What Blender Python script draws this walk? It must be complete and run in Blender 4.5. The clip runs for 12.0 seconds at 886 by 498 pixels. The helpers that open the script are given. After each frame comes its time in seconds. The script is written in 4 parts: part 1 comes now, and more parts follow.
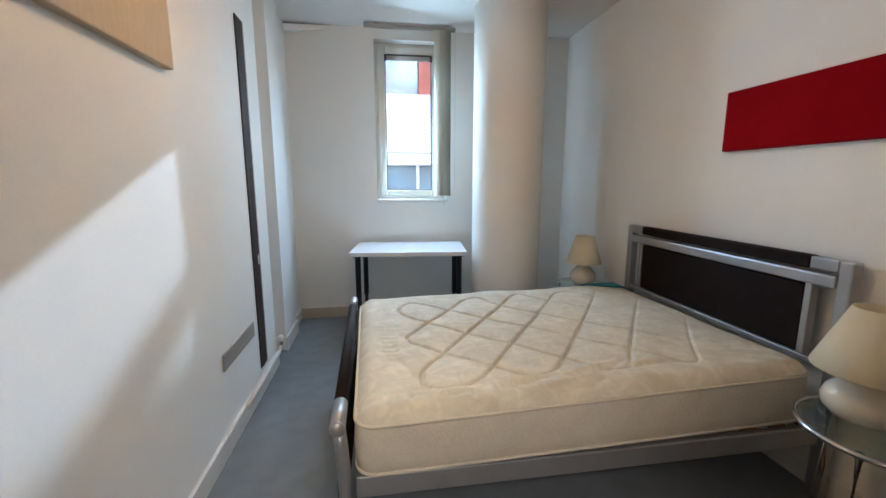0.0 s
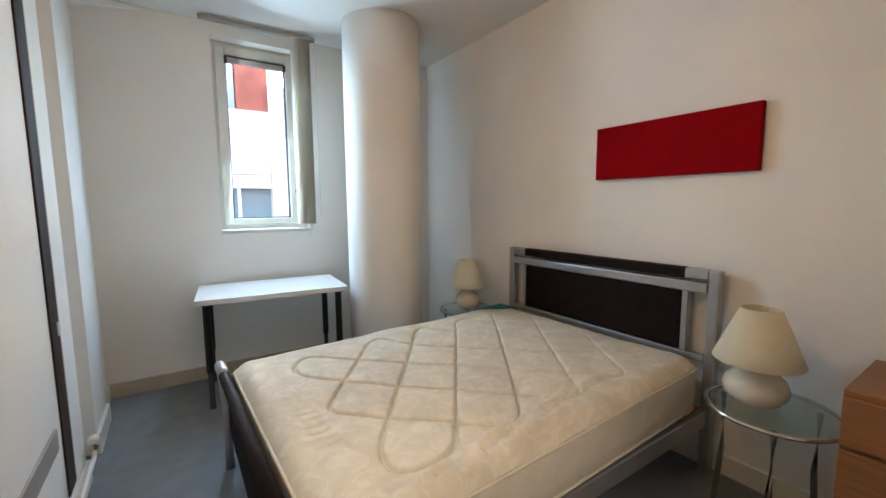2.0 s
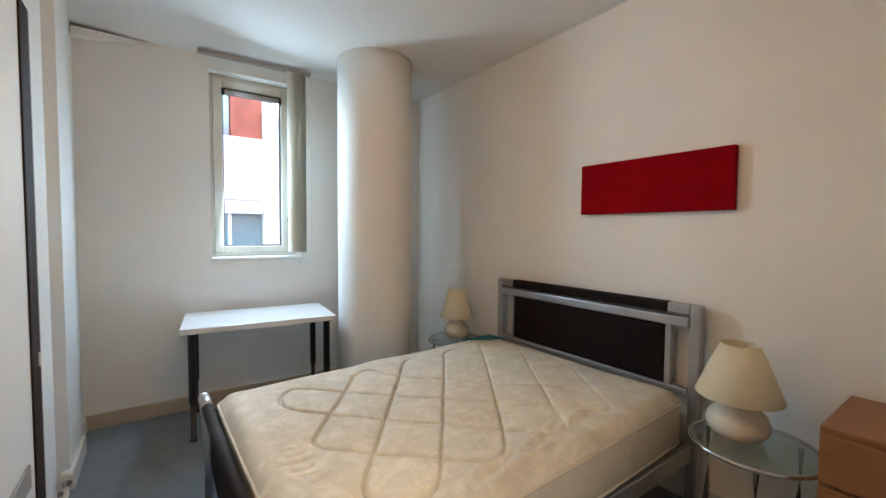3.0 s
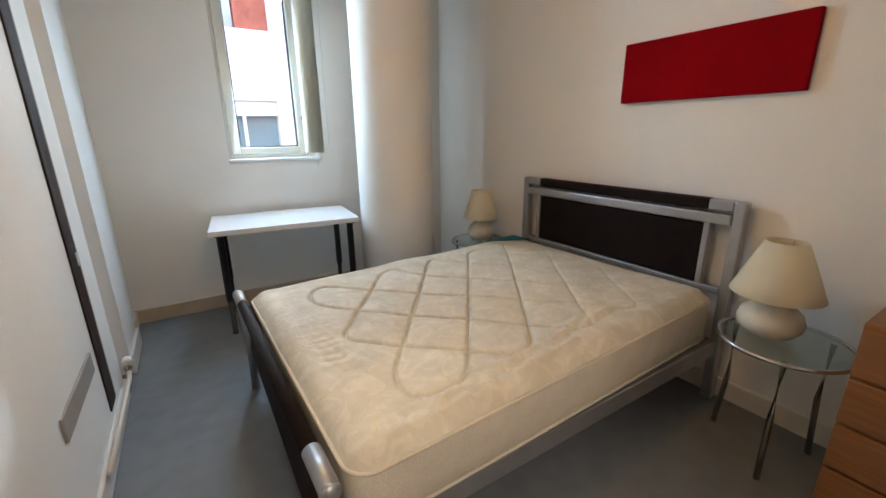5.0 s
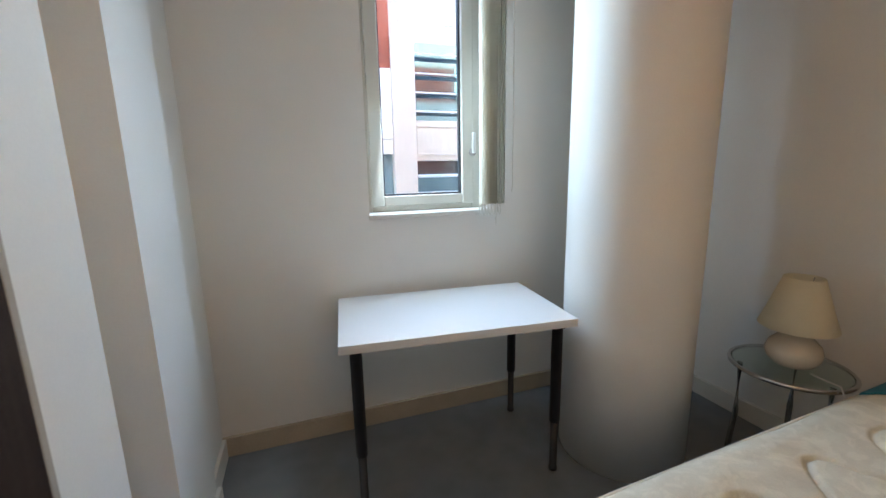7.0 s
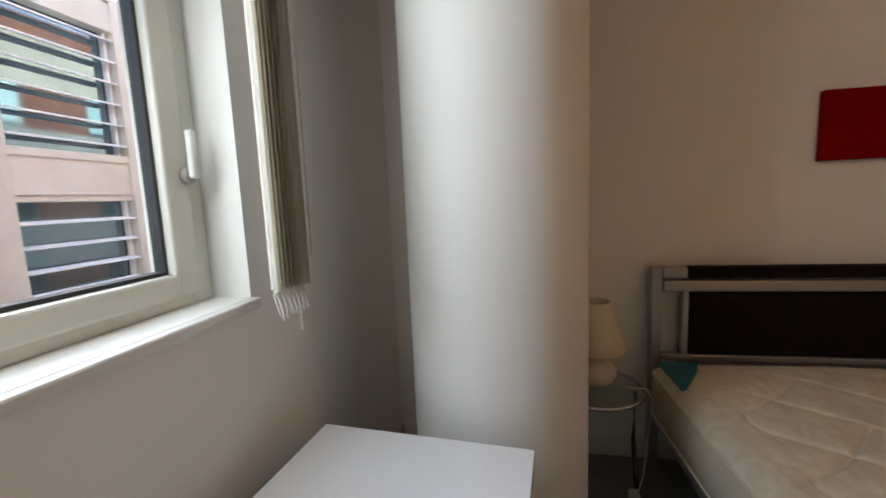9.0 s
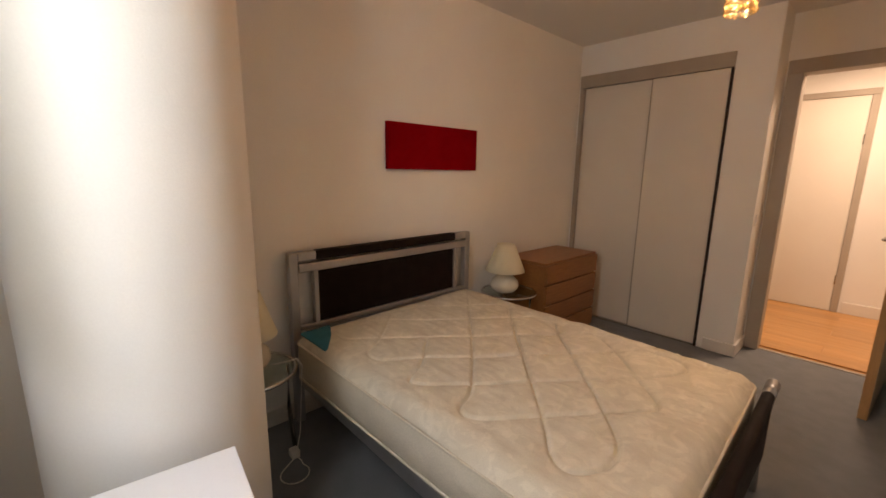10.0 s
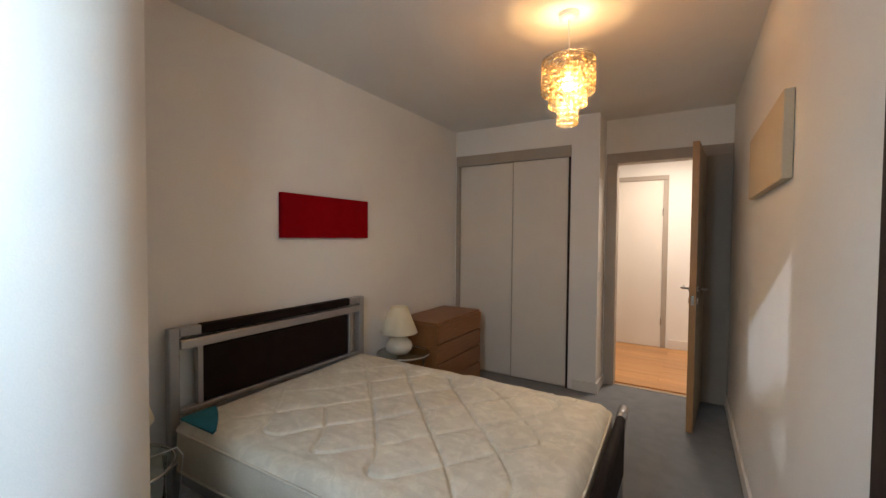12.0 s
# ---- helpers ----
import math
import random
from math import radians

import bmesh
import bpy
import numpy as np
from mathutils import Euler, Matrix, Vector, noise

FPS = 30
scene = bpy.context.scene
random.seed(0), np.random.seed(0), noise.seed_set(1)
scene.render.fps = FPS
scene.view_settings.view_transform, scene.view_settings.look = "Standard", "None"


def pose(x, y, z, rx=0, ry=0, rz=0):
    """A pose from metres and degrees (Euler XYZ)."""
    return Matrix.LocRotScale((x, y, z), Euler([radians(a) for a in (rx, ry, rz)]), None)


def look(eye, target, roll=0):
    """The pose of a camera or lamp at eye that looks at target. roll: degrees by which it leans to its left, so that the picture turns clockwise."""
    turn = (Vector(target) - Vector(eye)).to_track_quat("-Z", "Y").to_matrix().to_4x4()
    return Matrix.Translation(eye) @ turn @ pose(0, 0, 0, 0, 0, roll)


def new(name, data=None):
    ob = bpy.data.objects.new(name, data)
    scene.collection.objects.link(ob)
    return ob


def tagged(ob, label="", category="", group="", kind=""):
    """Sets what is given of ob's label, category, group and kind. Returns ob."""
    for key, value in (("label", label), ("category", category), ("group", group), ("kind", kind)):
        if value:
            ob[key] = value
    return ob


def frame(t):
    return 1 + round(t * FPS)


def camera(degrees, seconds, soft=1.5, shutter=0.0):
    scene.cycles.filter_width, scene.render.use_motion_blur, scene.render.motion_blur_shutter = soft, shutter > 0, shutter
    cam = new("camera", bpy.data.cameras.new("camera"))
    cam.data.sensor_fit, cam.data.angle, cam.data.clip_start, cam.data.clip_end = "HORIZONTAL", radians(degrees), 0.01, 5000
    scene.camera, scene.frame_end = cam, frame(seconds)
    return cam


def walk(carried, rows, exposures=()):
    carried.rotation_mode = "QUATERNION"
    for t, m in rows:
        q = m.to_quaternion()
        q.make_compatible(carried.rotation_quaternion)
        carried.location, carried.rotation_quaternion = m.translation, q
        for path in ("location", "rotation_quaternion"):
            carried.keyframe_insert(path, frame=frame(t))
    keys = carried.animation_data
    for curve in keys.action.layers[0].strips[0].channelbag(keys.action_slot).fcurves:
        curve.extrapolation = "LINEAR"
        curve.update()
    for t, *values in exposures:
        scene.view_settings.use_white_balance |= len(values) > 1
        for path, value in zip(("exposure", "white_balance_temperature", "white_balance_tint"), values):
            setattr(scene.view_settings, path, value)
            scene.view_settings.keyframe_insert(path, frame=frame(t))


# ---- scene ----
cam = camera(95.2, 12.0, soft=1.5, shutter=0.1)
PATH = [
    (0, (0.727, -0.202, 1.279), (1.029, 1.747, 0.95), 0.0),
    (0.5, (0.721, 0.011, 1.292), (1.077, 1.955, 0.989), -0.1),
    (1, (0.654, 0.136, 1.314), (1.216, 2.031, 1.006), -0.9),
    (1.5, (0.447, 0.225, 1.283), (1.368, 1.978, 1.001), -1.1),
    (2, (0.394, 0.199, 1.295), (1.499, 1.852, 1.076), -0.4),
    (2.5, (0.386, 0.179, 1.314), (1.532, 1.813, 1.195), 0.5),
    (3, (0.381, 0.167, 1.327), (1.53, 1.801, 1.238), 0.4),
    (3.5, (0.383, 0.169, 1.309), (1.538, 1.786, 1.081), -0.3),
    (3.7, (0.382, 0.168, 1.306), (1.534, 1.77, 0.98), -0.7),
    (5.3, (0.416, 0.302, 1.275), (1.394, 1.956, 0.72), -0.6),
    (5.5, (0.397, 0.454, 1.261), (1.332, 2.149, 0.758), -0.7),
    (6, (0.402, 0.813, 1.254), (1.154, 2.618, 0.831), -1.2),
    (6.5, (0.399, 1.225, 1.307), (0.966, 3.104, 0.92), -2.0),
    (6.7, (0.383, 1.398, 1.313), (0.951, 3.278, 0.932), -1.7),
    (8.3, (0.415, 2.712, 1.338), (1.955, 3.908, 0.995), -0.9),
    (8.5, (0.45, 2.811, 1.337), (2.109, 3.883, 1.022), -1.3),
    (9, (0.470, 2.985, 1.339), (2.426, 3.346, 1.09), -2.4),
    (9.5, (0.440, 3.135, 1.417), (2.268, 2.417, 1.045), -1.2),
    (10, (0.37, 3.196, 1.425), (1.809, 1.86, 1.046), 0.9),
    (10.5, (0.329, 3.273, 1.408), (1.507, 1.683, 1.113), 1.2),
    (11, (0.294, 3.345, 1.419), (1.363, 1.668, 1.205), 0.5),
    (11.5, (0.305, 3.356, 1.423), (1.341, 1.649, 1.299), 0.3),
    (12, (0.298, 3.358, 1.446), (1.334, 1.648, 1.387), 0.5),
]
walk(cam, [(t, look(eye, target, roll)) for t, eye, target, roll in PATH],
     exposures=[(0.0, 4.46, 5300, 7), (1.5, 4.5, 5550, 8), (3.5, 4.45, 5800, 8), (5.5, 4.45, 5850, 10), (6.5, 4.25, 5800, 9), (8.3, 3.42, 6600, 20), (9.0, 3.2, 7200, 20),
                (9.5, 3.8, 8600, 26), (10.2, 3.85, 8100, 27), (11.0, 3.85, 6500, 17), (12.0, 3.85, 6250, 14)])

# ---- light ----
SUN_WAY = Vector((-1.0, -2.74, -1.17)).normalized()
world = bpy.data.worlds.new("sky")
scene.world = world
world.use_nodes = True
wn, wl = world.node_tree.nodes, world.node_tree.links
sky = wn.new("ShaderNodeTexSky")
sky.sky_type = "NISHITA"
sky.sun_disc = False
sky.sun_elevation = math.asin(-SUN_WAY.z)
sky.sun_rotation = math.atan2(-SUN_WAY.x, -SUN_WAY.y)
wl.new(sky.outputs["Color"], wn["Background"].inputs["Color"])
wn["Background"].inputs["Strength"].default_value = 0.15


def lamp(name, kind, energy, color, m, **kw):
    d = bpy.data.lights.new(name, kind)
    d.energy, d.color = energy, color
    for key, value in kw.items():
        if key == "size":
            d.shape = "RECTANGLE"
            d.size, d.size_y = value
        elif key == "angle":
            d.angle = value
        elif key == "radius":
            d.shadow_soft_size = value
    ob = new(name, d)
    ob.matrix_world = m
    return ob


lamp("sun", "SUN", 0.15, (0.86, 0.94, 1.0), look((0, 0, 0), SUN_WAY), angle=radians(0.7))
# sky light that the window lets in
lamp("window_daylight", "AREA", 0.90, (0.72, 0.91, 1.0), look((0.90, 3.66, 1.80), (1.50, 1.66, 0.70)), size=(0.20, 1.20))
# extra lamp added in the opening to brighten the wall strip behind the column
lamp("window_side_fill", "AREA", 0.10, (0.84, 0.97, 1.0), look((0.81, 3.656, 1.80), (2.5, 3.45, 1.6)), size=(0.04, 1.20))
lamp("pendant_bulb", "POINT", 1.12, (1.0, 0.72, 0.43), pose(0.848, 1.22, 2.235), radius=0.035)
lamp("hall_ceiling_light", "AREA", 2.8, (1.0, 0.82, 0.64), look((0.45, -1.7, 2.55), (0.45, -1.7, 0)), size=(0.5, 0.5))


# ---- materials ----
def material(name, color, rough=0.6, metal=0.0, spots=0.0, scale=6.0, grain=0.0, grain_scale=180.0, bump=0.0, bump_scale=220.0,
             spec=0.5, stretch=(1, 1, 1), rand=0.0, alt=None):
    """A procedural surface: a base colour, large soft spots, fine grain and relief."""
    m = bpy.data.materials.new(name)
    m.use_nodes = True
    n, l = m.node_tree.nodes, m.node_tree.links
    b = n["Principled BSDF"]
    b.inputs["Roughness"].default_value, b.inputs["Metallic"].default_value = rough, metal
    b.inputs["Specular IOR Level"].default_value = spec
    co = n.new("ShaderNodeTexCoord")
    mp = n.new("ShaderNodeMapping")
    mp.inputs["Scale"].default_value = stretch
    l.new(co.outputs["Object"], mp.inputs["Vector"])
    big = n.new("ShaderNodeTexNoise")
    big.inputs["Scale"].default_value, big.inputs["Detail"].default_value = scale, 5.0
    l.new(mp.outputs["Vector"], big.inputs["Vector"])
    fine = n.new("ShaderNodeTexNoise")
    fine.inputs["Scale"].default_value, fine.inputs["Detail"].default_value = grain_scale, 3.0
    l.new(mp.outputs["Vector"], fine.inputs["Vector"])
    mix = n.new("ShaderNodeMix")
    mix.data_type = "RGBA"
    mix.inputs[6].default_value = (*color, 1)
    mix.inputs[7].default_value = (*(alt or [c * (1 - spots) for c in color]), 1)
    ramp = n.new("ShaderNodeMapRange")
    ramp.inputs["From Min"].default_value, ramp.inputs["From Max"].default_value = 0.38, 0.68
    l.new(big.outputs["Fac"], ramp.inputs["Value"])
    l.new(ramp.outputs["Result"], mix.inputs["Factor"])
    g = n.new("ShaderNodeMapRange")
    g.inputs["From Min"].default_value, g.inputs["From Max"].default_value = 0.3, 0.7
    g.inputs["To Min"].default_value, g.inputs["To Max"].default_value = 1 - grain, 1 + grain
    l.new(fine.outputs["Fac"], g.inputs["Value"])
    value = g.outputs["Result"]
    if rand:
        info = n.new("ShaderNodeObjectInfo")
        r = n.new("ShaderNodeMapRange")
        r.inputs["To Min"].default_value, r.inputs["To Max"].default_value = 1 - rand, 1 + rand
        l.new(info.outputs["Random"], r.inputs["Value"])
        times = n.new("ShaderNodeMath")
        times.operation = "MULTIPLY"
        l.new(value, times.inputs[0])
        l.new(r.outputs["Result"], times.inputs[1])
        value = times.outputs[0]
    hsv = n.new("ShaderNodeHueSaturation")
    l.new(mix.outputs[2], hsv.inputs["Color"])
    l.new(value, hsv.inputs["Value"])
    l.new(hsv.outputs["Color"], b.inputs["Base Color"])
    rr = n.new("ShaderNodeMapRange")
    rr.inputs["To Min"].default_value, rr.inputs["To Max"].default_value = max(rough - 0.08, 0.02), min(rough + 0.08, 1.0)
    l.new(big.outputs["Fac"], rr.inputs["Value"])
    l.new(rr.outputs["Result"], b.inputs["Roughness"])
    if bump:
        bt = n.new("ShaderNodeTexNoise")
        bt.inputs["Scale"].default_value, bt.inputs["Detail"].default_value = bump_scale, 4.0
        l.new(mp.outputs["Vector"], bt.inputs["Vector"])
        bp = n.new("ShaderNodeBump")
        bp.inputs["Strength"].default_value, bp.inputs["Distance"].default_value = bump, 0.004
        l.new(bt.outputs["Fac"], bp.inputs["Height"])
        l.new(bp.outputs["Normal"], b.inputs["Normal"])
    return m


def glass(name, tint=(0.95, 0.98, 0.97), rough=0.01, ior=1.45, clear=0.0, base=0.03):
    m = bpy.data.materials.new(name)
    m.use_nodes = True
    n, l = m.node_tree.nodes, m.node_tree.links
    b = n["Principled BSDF"]
    b.inputs["Base Color"].default_value = (*tint, 1)
    b.inputs["Transmission Weight"].default_value = 1.0
    b.inputs["Roughness"].default_value = rough
    b.inputs["IOR"].default_value = ior
    if clear:
        t = n.new("ShaderNodeBsdfTransparent")
        t.inputs["Color"].default_value = (*tint, 1)
        gl = n.new("ShaderNodeBsdfGlossy")
        gl.inputs["Roughness"].default_value = rough
        mx = n.new("ShaderNodeMixShader")
        fr = n.new("ShaderNodeLayerWeight")
        fr.inputs["Blend"].default_value = 0.5
        power = n.new("ShaderNodeMath")
        power.operation = "POWER"
        power.inputs[1].default_value = 4.0
        l.new(fr.outputs["Facing"], power.inputs[0])
        gain = n.new("ShaderNodeMapRange")
        gain.inputs["To Min"].default_value, gain.inputs["To Max"].default_value = base, 0.7
        l.new(power.outputs[0], gain.inputs["Value"])
        l.new(gain.outputs["Result"], mx.inputs[0])
        l.new(t.outputs[0], mx.inputs[1])
        l.new(gl.outputs[0], mx.inputs[2])
        l.new(mx.outputs[0], n["Material Output"].inputs["Surface"])
    return m


def cloth(name, color, rough, through_light=0.28, **kw):
    """A woven surface that lets part of the light through."""
    m = material(name, color, rough, **kw)
    n, l = m.node_tree.nodes, m.node_tree.links
    t = n.new("ShaderNodeBsdfTranslucent")
    t.inputs["Color"].default_value = (*color, 1)
    mx = n.new("ShaderNodeMixShader")
    mx.inputs[0].default_value = through_light
    l.new(n["Principled BSDF"].outputs[0], mx.inputs[1])
    l.new(t.outputs[0], mx.inputs[2])
    l.new(mx.outputs[0], n["Material Output"].inputs["Surface"])
    return m


def glow(name, color, strength):
    m = bpy.data.materials.new(name)
    m.use_nodes = True
    b = m.node_tree.nodes["Principled BSDF"]
    b.inputs["Base Color"].default_value = (*color, 1)
    b.inputs["Emission Color"].default_value = (*color, 1)
    b.inputs["Emission Strength"].default_value = strength
    return m


WALL = material("wall_paint", (0.84, 0.825, 0.785), 0.62, spots=0.05, scale=1.3, grain=0.015, bump=0.10, bump_scale=260)
CEIL = material("ceiling_paint", (0.78, 0.765, 0.735), 0.7, spots=0.04, scale=1.0, grain=0.015, bump=0.08)
CARPET = material("carpet", (0.235, 0.250, 0.268), 0.95, spots=0.12, scale=9, grain=0.28, grain_scale=420, bump=0.9, bump_scale=500, spec=0.1)
TRIM = material("gloss_white", (0.74, 0.71, 0.66), 0.38, spots=0.07, scale=3, grain=0.02, bump=0.05)
TANBOARD = material("tan_skirting", (0.50, 0.42, 0.31), 0.5, spots=0.15, scale=5, grain=0.05, bump=0.06)
BEIGE = material("beige_trim", (0.40, 0.35, 0.29), 0.5, spots=0.08, scale=4, grain=0.04, bump=0.06)
DOORWHITE = material("sliding_door_panel", (0.74, 0.70, 0.63), 0.5, spots=0.04, scale=2, grain=0.015, bump=0.05)
UPVC = material("window_plastic", (0.63, 0.61, 0.54), 0.35, spots=0.06, scale=5, grain=0.02, bump=0.03)
RUBBER = material("black_rubber", (0.02, 0.02, 0.022), 0.6, spots=0.2)
VANE = cloth("blind_fabric", (0.86, 0.83, 0.75), 0.85, 0.5, spots=0.08, scale=5, grain=0.06, grain_scale=500, bump=0.3, bump_scale=700)
CHAIN = material("clear_plastic", (0.72, 0.70, 0.64), 0.25, spots=0.1)
DESKTOP = material("white_laminate", (0.80, 0.80, 0.81), 0.22, spots=0.02, scale=1.2, grain=0.01)
BLACK = material("black_powder_coat", (0.018, 0.018, 0.022), 0.45, spots=0.2, grain=0.1)
SILVER = material("silver_paint", (0.42, 0.42, 0.43), 0.38, metal=0.75, spots=0.12, scale=8, grain=0.05, bump=0.05)
LEATHER = material("dark_brown_leatherette", (0.014, 0.0078, 0.0066), 0.65, spots=0.3, spec=0.10, scale=12, grain=0.15, grain_scale=300, bump=0.5, bump_scale=420)
DOORFACE = material("pale_oak_door_face", (0.47, 0.38, 0.27), 0.45, scale=3, alt=(0.41, 0.325, 0.22), grain=0.08, grain_scale=60, stretch=(3, 3, 0.15), bump=0.08)
WENGE = material("dark_brown_wood", (0.042, 0.027, 0.022), 0.65, spec=0.15, spots=0.3, scale=5, grain=0.2, stretch=(6, 6, 0.5), bump=0.2)
FABRIC = material("mattress_ticking", (0.665, 0.615, 0.500), 0.9, scale=9, alt=(0.585, 0.53, 0.425), grain=0.05, grain_scale=300, bump=0.35, bump_scale=60, spec=0.15)
damask = FABRIC.node_tree.nodes.new("ShaderNodeTexNoise")
damask.inputs["Scale"].default_value, damask.inputs["Detail"].default_value, damask.inputs["Distortion"].default_value = 10.0, 3.0, 2.2
woven = FABRIC.node_tree.nodes.new("ShaderNodeMapRange")
woven.inputs["From Min"].default_value, woven.inputs["From Max"].default_value = 0.52, 0.57
woven.inputs["To Min"].default_value, woven.inputs["To Max"].default_value = 0.85, 0.62
FABRIC.node_tree.links.new(FABRIC.node_tree.nodes["Texture Coordinate"].outputs["Object"], damask.inputs["Vector"])
FABRIC.node_tree.links.new(damask.outputs["Fac"], woven.inputs["Value"])
FABRIC.node_tree.links.new(woven.outputs["Result"], FABRIC.node_tree.nodes["Principled BSDF"].inputs["Roughness"])
FABRIC.node_tree.nodes["Principled BSDF"].inputs["Specular IOR Level"].default_value = 0.2
petal = FABRIC.node_tree.nodes.new("ShaderNodeMapRange")
petal.inputs["From Min"].default_value, petal.inputs["From Max"].default_value = 0.50, 0.58
petal.inputs["To Min"].default_value, petal.inputs["To Max"].default_value = 0.972, 1.05
tone = FABRIC.node_tree.nodes.new("ShaderNodeHueSaturation")
FABRIC.node_tree.links.new(damask.outputs["Fac"], petal.inputs["Value"])
FABRIC.node_tree.links.new(petal.outputs["Result"], tone.inputs["Value"])
FABRIC.node_tree.links.new(FABRIC.node_tree.nodes["Hue/Saturation/Value"].outputs["Color"], tone.inputs["Color"])
FABRIC.node_tree.links.new(tone.outputs["Color"], FABRIC.node_tree.nodes["Principled BSDF"].inputs["Base Color"])
BORDER = material("mattress_border", (0.66, 0.59, 0.47), 0.9, spots=0.08, scale=10, grain=0.06, bump=0.5, bump_scale=120, spec=0.15)
TEAL = material("teal_label", (0.012, 0.17, 0.24), 0.6, spots=0.15, scale=20, grain=0.05)
RED = material("red_canvas", (0.28, 0.002, 0.006), 0.95, spots=0.12, scale=7, grain=0.08, grain_scale=600, bump=0.4, bump_scale=700, spec=0.05)
CANVAS = material("beige_canvas", (0.60, 0.50, 0.36), 0.85, spots=0.08, scale=12, grain=0.05, stretch=(1, 8, 1), bump=0.35, bump_scale=600)
OAK = material("oak_veneer", (0.29, 0.125, 0.040), 0.42, scale=3, alt=(0.24, 0.10, 0.031), grain=0.12, grain_scale=60, stretch=(1, 0.12, 1.2), bump=0.08)
OAKDOOR = material("oak_door_edge", (0.42, 0.24, 0.10), 0.45, scale=3, alt=(0.35, 0.19, 0.075), grain=0.12, grain_scale=60, stretch=(3, 3, 0.15), bump=0.1)
PLANK = material("oak_laminate", (0.55, 0.29, 0.11), 0.35, scale=4, alt=(0.47, 0.235, 0.085), grain=0.1, grain_scale=50, stretch=(0.3, 4, 1), rand=0.12, bump=0.05)
CHROME = material("chrome", (0.62, 0.61, 0.60), 0.16, metal=1.0, spots=0.1, scale=10)
SHADE = cloth("cream_shade", (0.88, 0.82, 0.64), 0.8, spots=0.06, scale=8, grain=0.04, grain_scale=400, bump=0.3, bump_scale=500, spec=0.15)
CERAMIC = material("cream_ceramic", (0.72, 0.66, 0.55), 0.2, spots=0.1, scale=10, grain=0.02)
PLASTIC = material("white_plastic", (0.76, 0.75, 0.72), 0.35, spots=0.05)
GREYPLASTIC = material("grey_plastic", (0.34, 0.31, 0.28), 0.5, spots=0.1)
PIPE = material("painted_pipe", (0.74, 0.71, 0.66), 0.35, spots=0.1, scale=8, bump=0.06)
STONE = material("pink_stone", (0.64, 0.57, 0.48), 0.75, spots=0.12, scale=1.5, grain=0.08, grain_scale=30, bump=0.2)
RENDER = material("white_render", (0.82, 0.80, 0.77), 0.8, spots=0.1, scale=1.2, grain=0.05)
BRICK = material("red_brick", (0.36, 0.10, 0.055), 0.85, spots=0.3, scale=3, grain=0.2, grain_scale=14, bump=0.4)
LOUVRE = material("pale_metal_louvre", (0.84, 0.84, 0.84), 0.4, metal=0.0, spots=0.1)
GROUND = material("paving", (0.18, 0.17, 0.16), 0.9, spots=0.2, scale=1, grain=0.15)
PANE = glass("window_glass", (0.97, 0.99, 0.985), 0.0, 1.45, clear=1.0)
TABLEGLASS = glass("table_glass", (0.84, 0.91, 0.88), 0.02, clear=1.0, base=0.08)
CRYSTAL = glass("acrylic_crystal", (1.0, 0.89, 0.70), 0.12, 1.4, clear=1.0, base=0.30)
FACADEGLASS = material("coated_facade_glass", (0.17, 0.25, 0.28), 0.03, metal=0.85, spots=0.15, scale=0.8)
TEALGLASS = material("teal_glass", (0.26, 0.36, 0.38), 0.12, metal=0.25, spots=0.15, scale=0.8)
BULB = glow("lit_bulb", (1.0, 0.66, 0.30), 9.0)


# ---- mesh helpers ----
def mesh_of(bm, name, mat, smooth=False):
    me = bpy.data.meshes.new(name)
    bm.normal_update()
    bm.to_mesh(me)
    bm.free()
    for m in mat if isinstance(mat, (list, tuple)) else [mat]:
        me.materials.append(m)
    if smooth:
        for p in me.polygons:
            p.use_smooth = True
    return me


def part(name, bm, mat, parent=None, label="", smooth=False):
    """Links a bmesh, or a ready mesh, as one mesh object under a thing or a part."""
    ob = new(name, bm if isinstance(bm, bpy.types.Mesh) else mesh_of(bm, name, mat, smooth))
    if parent:
        ob.parent = parent
    if label:
        ob["label"] = label
    return ob


def thing(name, at, label, category, group="", turn=0.0):
    ob = new(name)
    ob.matrix_basis = pose(*at, 0, 0, turn)
    return tagged(ob, label, category, group)


def box(x0, x1, y0, y1, z0, z1, r=0.0, seg=2, bm=None):
    b = bmesh.new()
    bmesh.ops.create_cube(b, size=1)
    for v in b.verts:
        v.co = ((x0 + x1) / 2 + v.co.x * (x1 - x0), (y0 + y1) / 2 + v.co.y * (y1 - y0), (z0 + z1) / 2 + v.co.z * (z1 - z0))
    if r:
        bmesh.ops.bevel(b, geom=b.edges[:], offset=r, segments=seg, profile=0.5, affect="EDGES", clamp_overlap=True)
    return join(bm, b) if bm else b


def join(bm, b):
    me = bpy.data.meshes.new("tmp")
    b.to_mesh(me)
    b.free()
    bm.from_mesh(me)
    bpy.data.meshes.remove(me)
    return bm


